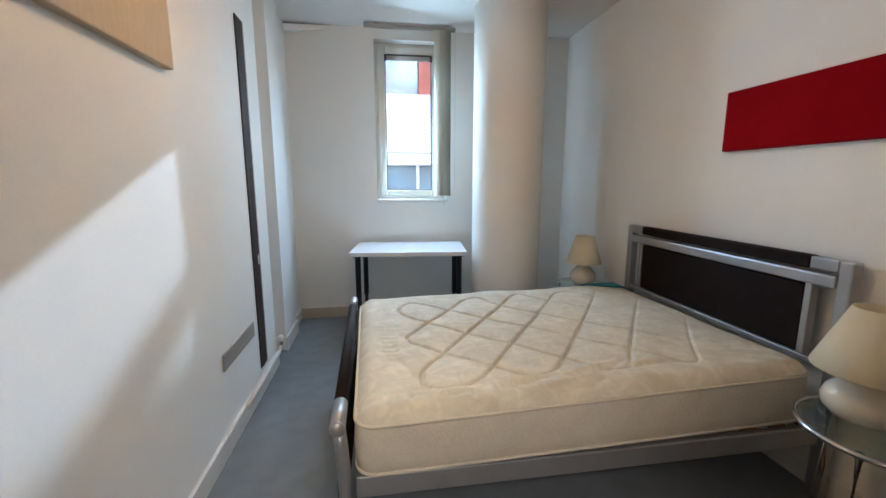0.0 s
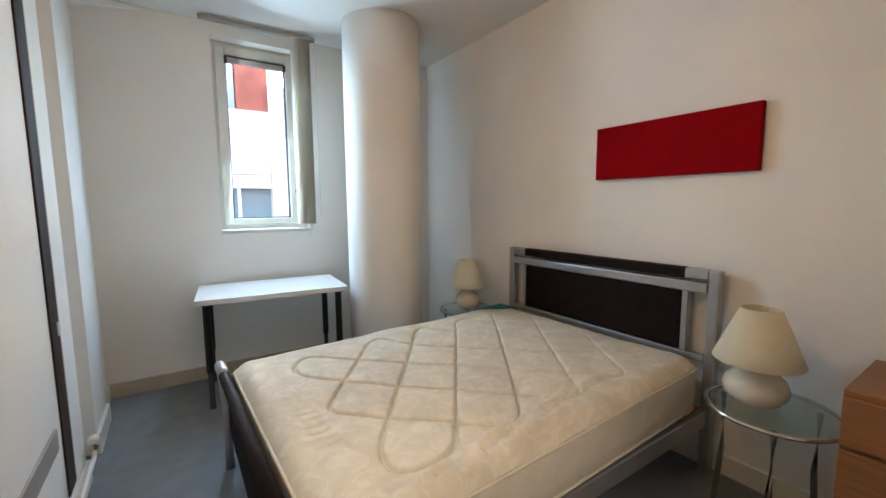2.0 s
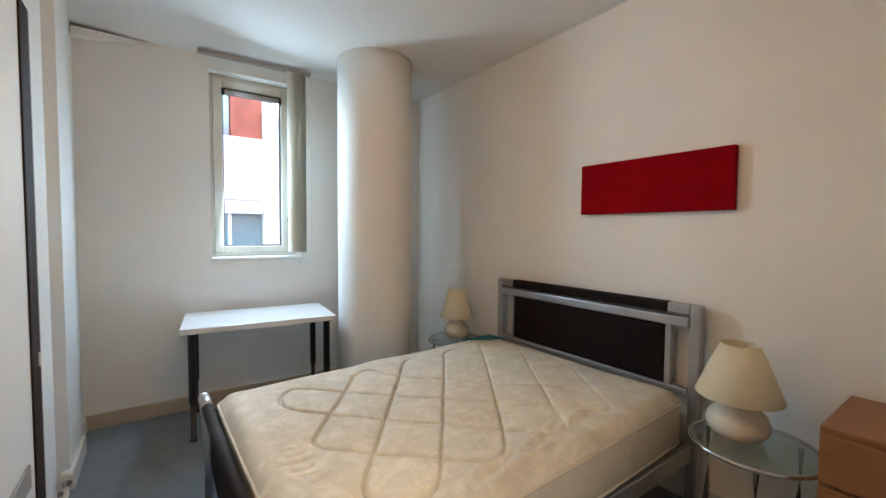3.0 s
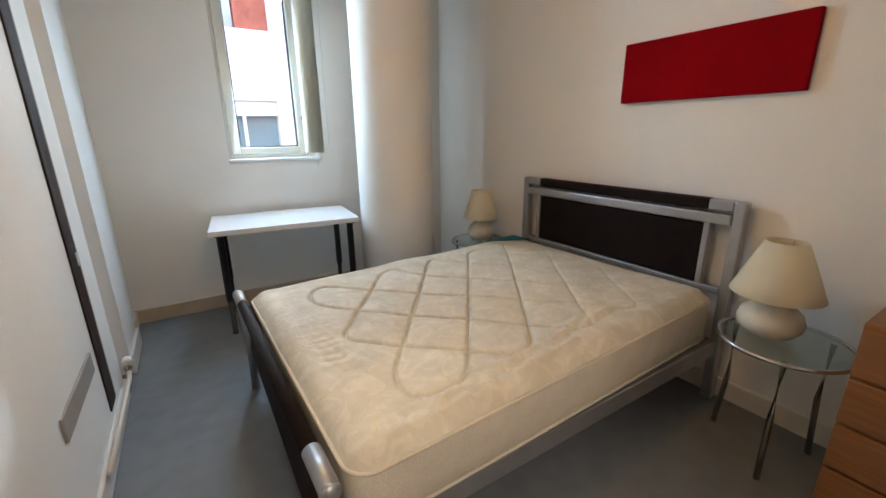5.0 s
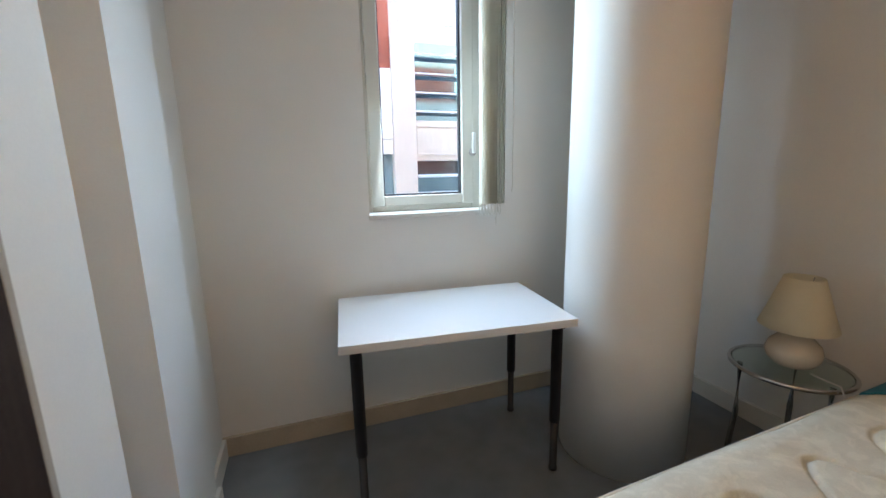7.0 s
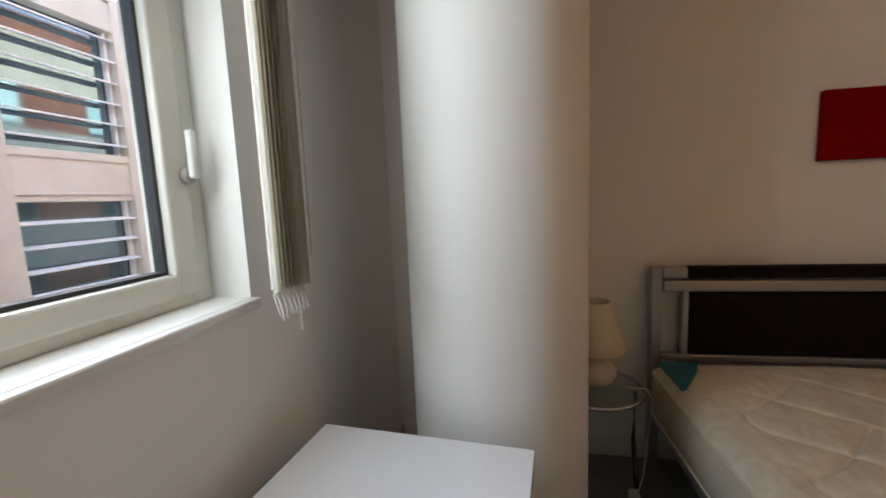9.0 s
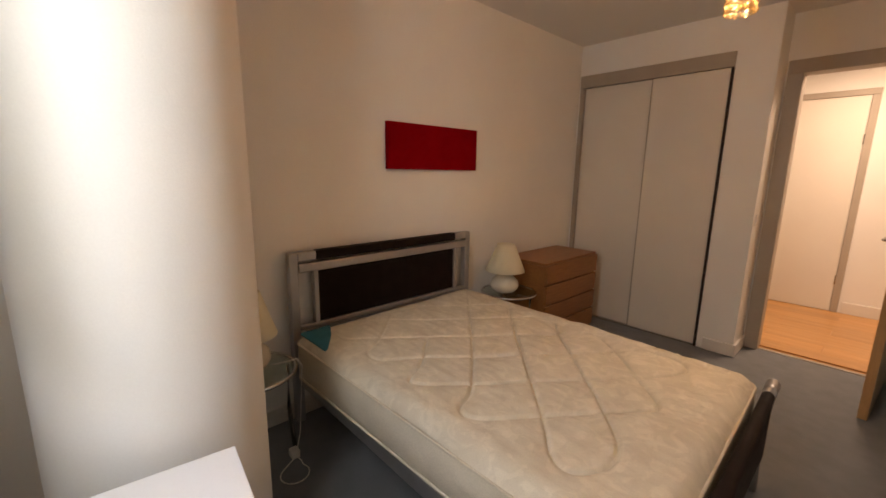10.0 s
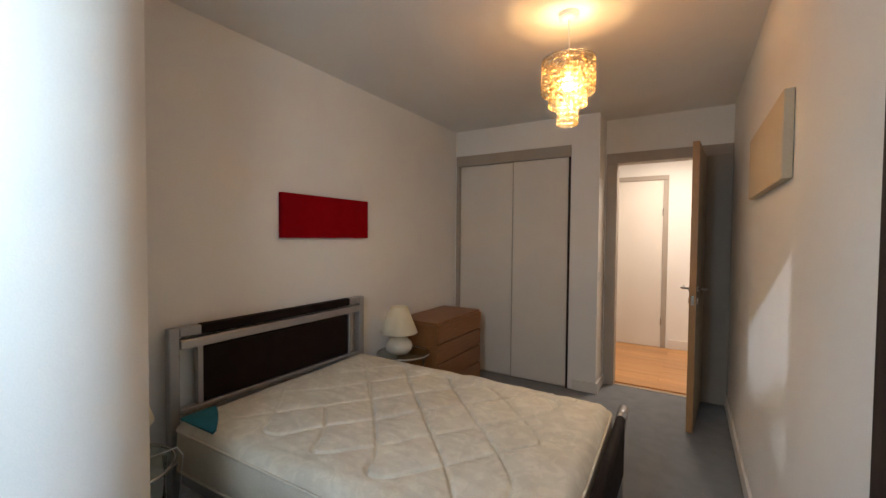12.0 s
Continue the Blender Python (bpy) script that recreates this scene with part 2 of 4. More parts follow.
def tube(points, radius, sides=12, bm=None, closed=False):
    """A round bar along points."""
    b = bmesh.new()
    pts = [Vector(p) for p in points]
    rings = []
    n = len(pts)
    for i, p in enumerate(pts):
        a, c = (pts[i - 1], pts[(i + 1) % n]) if closed else (pts[max(i - 1, 0)], pts[min(i + 1, n - 1)])
        q = (c - a).normalized().to_track_quat("Z", "Y")
        rings.append([b.verts.new(p + q @ Vector((radius * math.cos(k * math.tau / sides), radius * math.sin(k * math.tau / sides), 0))) for k in range(sides)])
    for i in range(n if closed else n - 1):
        r0, r1 = rings[i], rings[(i + 1) % n]
        for k in range(sides):
            b.faces.new((r0[k], r0[(k + 1) % sides], r1[(k + 1) % sides], r1[k]))
    if not closed:
        b.faces.new(rings[0][::-1])
        b.faces.new(rings[-1])
    return join(bm, b) if bm else b


def lathe(profile, sides=32, bm=None, cap=True):
    """A turned body from (radius, height) pairs, bottom to top."""
    b = bmesh.new()
    rings = [[b.verts.new((max(r, 1e-4) * math.cos(k * math.tau / sides), max(r, 1e-4) * math.sin(k * math.tau / sides), z)) for k in range(sides)] for r, z in profile]
    for r0, r1 in zip(rings, rings[1:]):
        for k in range(sides):
            b.faces.new((r0[k], r0[(k + 1) % sides], r1[(k + 1) % sides], r1[k]))
    if cap:
        b.faces.new(rings[0][::-1])
        b.faces.new(rings[-1])
    return join(bm, b) if bm else b


def arc(cx, cy, z, r, a0, a1, n):
    return [(cx + r * math.cos(a0 + (a1 - a0) * i / n), cy + r * math.sin(a0 + (a1 - a0) * i / n), z) for i in range(n + 1)]


def structure(name, bm, mat, label, smooth=False):
    return tagged(part(name, bm, mat, None, label, smooth), category=name.split("_")[0], kind="structure")


# ---- the shell of the room ----
W, Y, C = 2.52, 3.638, 2.60      # headboard wall, window wall, ceiling
XL = -0.02                       # side wall
YW, YD, XP = -0.572, -0.90, 1.008    # wardrobe front, door wall, pier corner
DX0, DX1, DZ = 0.19, 0.895, 2.168  # bedroom door opening

structure("floor", box(-0.25, W + 0.15, YD - 0.02, Y + 0.05, -0.12, 0.0), CARPET, "blue-grey short pile carpet on the bedroom floor")
structure("ceiling", box(-0.3, W + 0.2, YD - 0.12, Y + 0.1, C, C + 0.15), CEIL, "plain white painted plaster ceiling")
b = box(-0.30, XL, YD - 0.12, 2.64, 0, C)
box(-0.30, -0.14, 2.64, Y + 0.05, 0, C, bm=b)
box(-0.14, -0.010, 2.89, 3.27, 0, C, bm=b)
box(-0.14, -0.045, 3.27, Y + 0.05, 0, C, bm=b)
structure("wall_left", b, WALL, "off-white painted plaster wall with a niche and a pier")
structure("wall_headboard", box(W, W + 0.15, YW - 0.7, Y + 0.05, 0, C), WALL, "off-white painted wall behind the bed")
WX0, WX1, WZ0, WZ1, WY = 0.705, 1.352, 1.115, 2.512, 3.742
b = box(-0.3, WX0, Y, Y + 0.19, 0, C)
box(WX1, W + 0.2, Y, Y + 0.19, 0, C, bm=b)
box(WX0, WX1, Y, Y + 0.19, 0, WZ0, bm=b)
box(WX0, WX1, Y, Y + 0.19, WZ1, C, bm=b)
structure("wall_window", b, WALL, "off-white painted outer wall with one narrow window")
b = box(-0.043, 0.34, Y - 0.075, Y - 0.002, 2.515, 2.578, 0.012)
for v in b.verts:
    if v.co.x > 0.2:
        v.co.y = Y - 0.002 - (Y - v.co.y) * 0.15
        v.co.z = C - (C - v.co.z) * 0.3
structure("trim_pipe_boxing", b, WALL, "short white boxing under the ceiling in the corner")

# round column, built into the corner with a gap behind it
col = lathe([(0.28, z) for z in (0.0, 0.6, 1.3, 2.0, C)], 72)
for v in col.verts:
    v.co += Vector((1.762, 3.052, 0))
structure("column", col, WALL, "round white plastered structural column in front of the corner", True)

# wardrobe wall and door recess
WDX0, WDX1, WDZ = 1.268, 2.475, 2.325
b = box(XP, WDX0, YD - 0.12, YW, 0, C)
box(WDX1, W + 0.02, YW - 0.12, YW, 0, C, bm=b)
box(WDX0, WDX1, YW - 0.12, YW, WDZ, C, bm=b)
structure("wall_wardrobe", b, WALL, "off-white wall framing the built-in wardrobe")
structure("wall_wardrobe_back", box(WDX0 - 0.002, W, YW - 0.70, YW - 0.62, 0, C), WALL, "plain back wall inside the wardrobe")
b = box(-0.05, DX0 - 0.03, YD - 0.12, YD, 0, C)
box(DX1 + 0.03, XP, YD - 0.12, YD, 0, C, bm=b)
box(DX0 - 0.03, DX1 + 0.03, YD - 0.12, YD, DZ + 0.03, C, bm=b)
structure("wall_door", b, WALL, "off-white wall with the bedroom doorway")

# skirting boards
def skirting(x0, x1, y0, y1, h=0.10, mat=None):
    return structure("baseboard", box(x0, x1, y0, y1, 0.0, h, 0.004), mat or TRIM, "tan worn skirting board under the window" if mat else "white painted skirting board along the wall")


skirting(XL, XL + 0.018, YD + 0.02, 2.64)
skirting(-0.14, -0.122, 2.64, 2.89)
skirting(-0.010, 0.008, 2.872, 3.285, 0.11)
skirting(-0.045, -0.027, 3.285, Y - 0.02)
skirting(-0.045, W, Y - 0.018, Y, 0.10, TANBOARD)
skirting(W - 0.018, W, YW, Y - 0.018)
skirting(XP, WDX0 - 0.05, YW, YW + 0.018)
skirting(XP - 0.018, XP, YD + 0.02, YW + 0.018)

# ---- hall beyond the door ----
HY = -2.74
structure("wall_hall_back", box(-1.6, 3.0, HY - 0.12, HY, 0, C), WALL, "white hall wall facing the bedroom door")
structure("wall_hall_side", box(-1.72, -1.6, HY, YD - 0.12, 0, C), WALL, "white end wall of the hall")
structure("wall_hall_end", box(3.0, 3.12, HY, YD - 0.12, 0, C), WALL, "white far end wall of the hall")
structure("wall_hall_front", box(-1.6, -0.05, YD - 0.24, YD - 0.125, 0, C), WALL, "white hall wall beside the bedroom")
structure("wall_hall_front_far", box(XP + 0.002, 3.0, YW - 0.83, YW - 0.71, 0, C), WALL, "white hall wall behind the wardrobe")
structure("ceiling_hall", box(-1.7, 3.1, HY - 0.1, YD - 0.121, C - 0.02, C + 0.12), CEIL, "plain white hall ceiling")
hall = structure("floor_hall", box(-1.6, 3.0, HY, YD - 0.02, -0.12, -0.012), PLANK, "oak laminate floor in the hall")
structure("baseboard", box(-1.6, 0.50, HY, HY + 0.018, 0, 0.12, 0.004), TRIM, "white skirting board in the hall")
structure("trim_threshold", box(DX0, DX1, YD - 0.05, YD - 0.015, -0.005, 0.008, 0.003), BEIGE, "metal threshold strip in the doorway")


def door_frame(name, x0, x1, z, y0, y1, w, label, mat, wl=0.0):
    top = tagged(new(name), label, "door", kind="structure")
    part("jamb", box(x0 - (wl or w), x0, y0, y1, 0, z, 0.006), mat, top)
    part("jamb", box(x1, x1 + w, y0, y1, 0, z, 0.006), mat, top)
    part("head", box(x0 - (wl or w), x1 + w, y0, y1, z, z + w, 0.006), mat, top)
    return top


door_frame("door_frame_1", DX0 - 0.005, DX1 + 0.005, DZ + 0.005, YD - 0.13, YD + 0.018, 0.098, "beige-grey painted wooden door frame", BEIGE, 0.204)
door_frame("door_frame_2", 0.588, 1.37, 2.225, HY - 0.02, HY + 0.03, 0.060, "beige painted frame of the hall door", BEIGE)
d2 = tagged(part("door_2", box(0.591, 1.367, HY + 0.002, HY + 0.02, 0.006, 2.222, 0.003), DOORWHITE, None, "closed flush white door across the hall"), category="door", kind="structure")
for z in (0.35, 1.8):
    part("hinge", tube([(0.590, HY + 0.028, z - 0.05), (0.590, HY + 0.028, z + 0.05)], 0.007, 8), CHROME, d2, "steel hinge")


# ---- bedroom door, open into the room ----
def bedroom_door():
    ang = math.degrees(math.atan2(0.743, 0.066))
    d = thing("door_1", (DX0 + 0.005, YD + 0.01, 0.006), "open pale oak bedroom door with darker edge and steel lever", "door", turn=ang)
    d["kind"] = "structure"
    part("door_leaf", box(0, 0.747, -0.022, 0.022, 0, DZ - 0.012, 0.002), DOORFACE, d, "pale oak veneer faces")
    part("lipping", box(0.747, 0.755, -0.022, 0.022, 0, DZ - 0.012, 0.001), OAKDOOR, d, "bare oak leading edge")
    for s in (1, -1):
        h = part("door_handle", lathe([(0.026, 0), (0.026, 0.006), (0.022, 0.009)], 24), CHROME, d, "brushed steel lever handle", True)
        h.matrix_basis = pose(0.695, s * 0.022, 1.07, -90 * s)
        lever = tube([(0, 0, 0.006), (0, 0, 0.045), (-0.012, 0, 0.055), (-0.12, 0, 0.055)], 0.009, 12)
        part("lever", lever, CHROME, h, "", True)
        k = part("lock_rose", lathe([(0.024, 0), (0.024, 0.006), (0.018, 0.009)], 24), CHROME, d, "", True)
        k.matrix_basis = pose(0.695, s * 0.022, 0.98, -90 * s)
    for z in (0.22, 1.0, 1.82):
        part("hinge", box(-0.012, 0.008, -0.03, -0.02, z - 0.05, z + 0.05, 0.003), CHROME, d, "steel butt hinge")
    part("latch_plate", box(0.7545, 0.757, -0.010, 0.010, 0.955, 1.025, 0.001), CHROME, d)


bedroom_door()


# ---- built-in wardrobe ----
def wardrobe():
    w = thing("sliding_wardrobe", (0, 0, 0), "built-in wardrobe with two flush cream sliding doors", "wardrobe")
    y = YW
    part("pelmet", box(WDX0 - 0.005, WDX1 + 0.03, y - 0.06, y + 0.016, WDZ - 0.105, WDZ + 0.004, 0.004), BEIGE, w, "beige painted top fascia")
    part("side_trim", box(WDX0 - 0.004, WDX0 + 0.016, y - 0.06, y + 0.012, 0.0, WDZ - 0.107, 0.003), WENGE, w, "dark side strip")
    part("side_trim", box(WDX1 - 0.004, WDX1 + 0.028, y - 0.06, y + 0.012, 0.0, WDZ - 0.107, 0.003), BEIGE, w, "beige side strip")
    mid = 1.845
    part("sliding_door", box(mid - 0.03, WDX1 - 0.006, y - 0.050, y - 0.030, 0.012, WDZ - 0.107, 0.003), DOORWHITE, w)
    part("sliding_door", box(WDX0 + 0.02, mid, y - 0.026, y - 0.006, 0.012, WDZ - 0.107, 0.003), DOORWHITE, w)
    # strip added to put the joint's faint shadow line into colour
    part("joint_strip", box(mid, mid + 0.007, y - 0.030, y - 0.004, 0.012, WDZ - 0.107, 0.001), BEIGE, w, "slim beige strip added to mark the joint's shadow line")
    part("floor_track", box(WDX0 + 0.016, WDX1 - 0.004, y - 0.06, y, 0.0, 0.01, 0.002), CHROME, w)


wardrobe()


# ---- the window ----
def window():
    w = tagged(new("window_1"), "narrow off-white plastic casement window in a deep reveal", "window", kind="structure")
    y0, y1 = WY, WY + 0.075
    f = 0.035
    fr = bmesh.new()
    fw = 0.062
    for a in ((WX0, WX0 + f, WZ0, WZ1), (WX1 - fw, WX1, WZ0, WZ1), (WX0 + f, WX1 - fw, WZ0, WZ0 + f), (WX0 + f, WX1 - fw, WZ1 - f, WZ1)):
        box(a[0], a[1], y0, y1, a[2], a[3], 0.004, bm=fr)
    part("window_frame", fr, UPVC, w)
    sx0, sx1, sz0, sz1, s, sb = WX0 + f - 0.006, WX1 - fw + 0.006, WZ0 + f - 0.006, WZ1 - f + 0.006, 0.066, 0.052
    sash = bmesh.new()
    for a in ((sx0, sx0 + s, sz0, sz1), (sx1 - s, sx1, sz0, sz1), (sx0 + s, sx1 - s, sz0, sz0 + sb), (sx0 + s, sx1 - s, sz1 - s, sz1)):
        box(a[0], a[1], y0 - 0.018, y0 + 0.05, a[2], a[3], 0.006, bm=sash)
    so = part("sash", sash, UPVC, w, "opening sash")
    gk = bmesh.new()
    g = 0.009
    gx0, gx1, gz0, gz1 = sx0 + s, sx1 - s, sz0 + sb, sz1 - s
    for a in ((gx0, gx0 + g, gz0, gz1), (gx1 - g, gx1, gz0, gz1), (gx0 + g, gx1 - g, gz0, gz0 + g), (gx0 + g, gx1 - g, gz1 - g, gz1)):
        box(a[0], a[1], y0 + 0.002, y0 + 0.03, a[2], a[3], 0.002, bm=gk)
    part("gasket", gk, RUBBER, so, "black rubber seal")
    p = part("pane", box(gx0 + 0.001, gx1 - 0.001, y0 + 0.012, y0 + 0.018, gz0 + 0.001, gz1 - 0.001), PANE, so, "clear glass pane")
    p.visible_shadow = False
    vent = part("trickle_vent", box(gx0 + 0.016, gx1 - 0.016, y0 - 0.026, y0 + 0.0, gz1 - 0.052, gz1 - 0.014, 0.004), GREYPLASTIC, so, "grey vent strip over the glass")
    for xa in (gx0 - 0.004, gx1 - 0.016):
        part("end_cap", box(xa, xa + 0.020, y0 - 0.030, y0 + 0.0, gz1 - 0.056, gz1 - 0.006, 0.004), RUBBER, vent, "black end cap")
    part("vent_lip", box(gx0 + 0.016, gx1 - 0.016, y0 - 0.028, y0 + 0.0, gz1 - 0.013, gz1 - 0.006, 0.002), RUBBER, vent, "black lip")
    k = part("window_handle", lathe([(0.020, 0), (0.020, 0.010), (0.013, 0.014)], 20), GREYPLASTIC, so, "grey swivel handle", True)
    k.matrix_basis = pose(sx1 - 0.008, y0 - 0.018, 1.415, 90)
    part("grip", box(-0.010, 0.012, -0.008, 0.100, 0.014, 0.030, 0.006), PLASTIC, k, "", True)
    part("window_sill", box(WX0 - 0.004, WX1 + 0.012, Y - 0.022, WY + 0.01, WZ0 - 0.026, WZ0 - 0.001, 0.005), TRIM, w, "white painted sill board")


window()


def vertical_blind():
    v = thing("vertical_blind", (0, 0, 0), "cream vertical blind drawn back into a stack", "blind")
    y = Y - 0.125
    part("head_rail", box(0.628, 1.41, y - 0.02, y + 0.02, 2.560, 2.586, 0.004), GREYPLASTIC, v, "grey aluminium head rail")
    for x in (0.70, 1.36):
        part("bracket", box(x - 0.012, x + 0.012, y - 0.015, y + 0.015, 2.587, 2.5995, 0.002), PLASTIC, v)
    rnd = random.Random(4)
    bm = bmesh.new()
    vane = bmesh.ops.create_grid(bm, x_segments=6, y_segments=2, size=0.5)
    for q in bm.verts:
        u = q.co.x
        q.co = (0.012 * (1 - 4 * u * u), u * 0.087, q.co.y * 1.41)
    bmesh.ops.solidify(bm, geom=bm.faces[:], thickness=0.0012)
    me = mesh_of(bm, "vane", VANE)
    wt = mesh_of(box(-0.002, 0.002, -0.014, 0.014, -0.005, 0.005, 0.001), "bottom_weight", CHAIN)
    for i in range(9):
        x = 1.255 + i * 0.0130
        o = part("vane", me, None, v)
        o.matrix_basis = pose(x, y, 1.855, 0, 0, -52 + i * 4.2 + rnd.uniform(-3, 3))
        o2 = part("bottom_weight", wt, None, o)
        o2.matrix_basis = pose(0.011, 0, -0.696)
    ch = bmesh.new()
    for i in range(7):
        x = 1.216 + i * 0.017
        tube([(x, y - 0.030, 1.155), (x + 0.001, y - 0.040, 1.112), (x + 0.006, y - 0.043, 1.100), (x + 0.012, y - 0.040, 1.112), (x + 0.014, y - 0.028, 1.155)], 0.0027, 6, bm=ch)
    tube([(1.300, y - 0.036, 1.105), (1.303, y - 0.038, 1.075), (1.306, y - 0.034, 1.050), (1.310, y - 0.034, 1.100)], 0.002, 6, bm=ch)
    part("bead_chain", ch, CHAIN, v, "looped plastic bead chain")
    part("pull_cord", tube([(1.408, y - 0.015, 2.56), (1.406, y - 0.02, 1.9), (1.407, y - 0.018, 1.24), (1.404, y - 0.018, 1.21)], 0.002, 6), CHAIN, v)


vertical_blind()


# ---- desk ----
def desk():
    d = thing("desk", (0.965, 3.285, 0), "small white laminate desk on black adjustable steel legs", "desk", turn=-5.5)
    x0, x1, y0, y1, z = -0.468, 0.478, -0.289, 0.289, 0.719
    part("tabletop", box(x0, x1, y0, y1, z - 0.034, z, 0.0025), DESKTOP, d)
    for x in (x0 + 0.06, x1 - 0.06):
        for y in (y0 + 0.055, y1 - 0.055):
            leg = part("leg", lathe([(0.042, z - 0.036), (0.042, z - 0.042), (0.0225, z - 0.046), (0.0225, 0.24), (0.020, 0.236)][::-1], 20), BLACK, d, "", True)
            leg.matrix_basis = pose(x, y, 0)
            part("lower_leg", lathe([(0.019, 0.0), (0.019, 0.012), (0.016, 0.014), (0.016, 0.25)], 16), BLACK, leg, "", True)


desk()


# ---- bed ----
BX0, BX1, BY0, BY1 = 0.575, 2.44, 1.00, 2.380


def bed():
    d = thing("bed_frame", (0, 0, 0), "double bed frame of silver metal with dark brown leatherette panels", "bed")
    zt, t = 0.985, 0.05
    x0, x1 = BX1 - 0.003, BX1 + 0.047
    hb = part("headboard", box(x0 + 0.008, x1 - 0.012, BY0 + 0.165, BY1 - 0.165, 0.575, 0.865, 0.008), LEATHER, d, "dark brown padded headboard panel")
    for y in (BY0, BY1 - t):
        part("post", box(x0, x1, y, y + t, 0.0, zt - 0.001, 0.008), SILVER, hb)
    yc0, yc1 = BY0 + 0.155, BY1 - 0.155
    part("top_rail", box(x0 - 0.002, x1 + 0.002, yc0, yc1, zt - 0.052, zt, 0.008), LEATHER, hb, "dark brown wrapped centre of the top rail")
    for a, c in ((BY0 + t, yc0), (yc1, BY1 - t)):
        part("top_rail_end", box(x0, x1, a, c, zt - 0.05, zt - 0.001, 0.006), SILVER, hb)
    part("middle_rail", box(x0 - 0.006, x1 - 0.008, BY0 + t, BY1 - t, 0.872, 0.922, 0.008), SILVER, hb)
    for y in (BY0 + 0.135, BY1 - 0.163):
        part("upright", box(x0 + 0.002, x1 - 0.008, y, y + 0.028, 0.57, 0.874, 0.004), SILVER, hb)
    part("lower_rail", box(x0, x1 - 0.008, BY0 + t, BY1 - t, 0.545, 0.573, 0.005), SILVER, hb)
    # side rails and slats
    for y in (BY0 + 0.02, BY1 - 0.055):
        part("side_rail", box(BX0 + 0.05, x0, y, y + 0.035, 0.235, 0.315, 0.006), SILVER, d)
    slat = mesh_of(box(-0.035, 0.035, BY0 + 0.05, BY1 - 0.05, 0.306, 0.320, 0.004), "slat", OAK)
    for i in range(14):
        o = part("slat", slat, None, d)
        o.matrix_basis = pose(BX0 + 0.14 + i * 0.13, 0, 0)
    part("centre_leg", box(1.48, 1.52, 1.67, 1.71, 0.0, 0.305, 0.004), SILVER, d)
    # low foot end with curved posts
    fb = part("footboard", box(BX0 - 0.012, BX0 + 0.018, BY0 + 0.045, BY1 - 0.045, 0.19, 0.475, 0.008), LEATHER, d, "dark brown low footboard panel")
    # round top rail: wrapped in the middle, bare metal at both ends
    rail = lambda y: (0.577 - (y - 1.0) * 0.024, y, 0.517)
    part("foot_rail", tube([rail(1.135), rail(1.69), rail(2.245)], 0.0235, 16), LEATHER, fb, "dark brown wrapped centre of the foot rail", True)
    for y0, y1, end in ((0.988, 1.135, 0.988), (2.245, 2.395, 2.395)):
        o = part("foot_rail_end", tube([rail(y0), rail(y1)], 0.0255, 18), SILVER, fb, "bare silver rail end", True)
        c = part("cap", lathe([(0.0255, 0.0), (0.0245, 0.006), (0.019, 0.011), (0.008, 0.014)], 18), SILVER, o, "", True)
        c.matrix_basis = Matrix.Translation(rail(end)) @ Matrix.Rotation(radians(90 if end < 1.5 else -90), 4, "X")
    for y in (BY0 + 0.022, BY1 - 0.022):
        x = rail(y)[0]
        part("foot_post", tube([(x + 0.012, y, 0.0), (x + 0.012, y, 0.34), (x + 0.006, y, 0.44), (x, y, 0.505)], 0.022, 16), SILVER, fb, "", True)


bed()


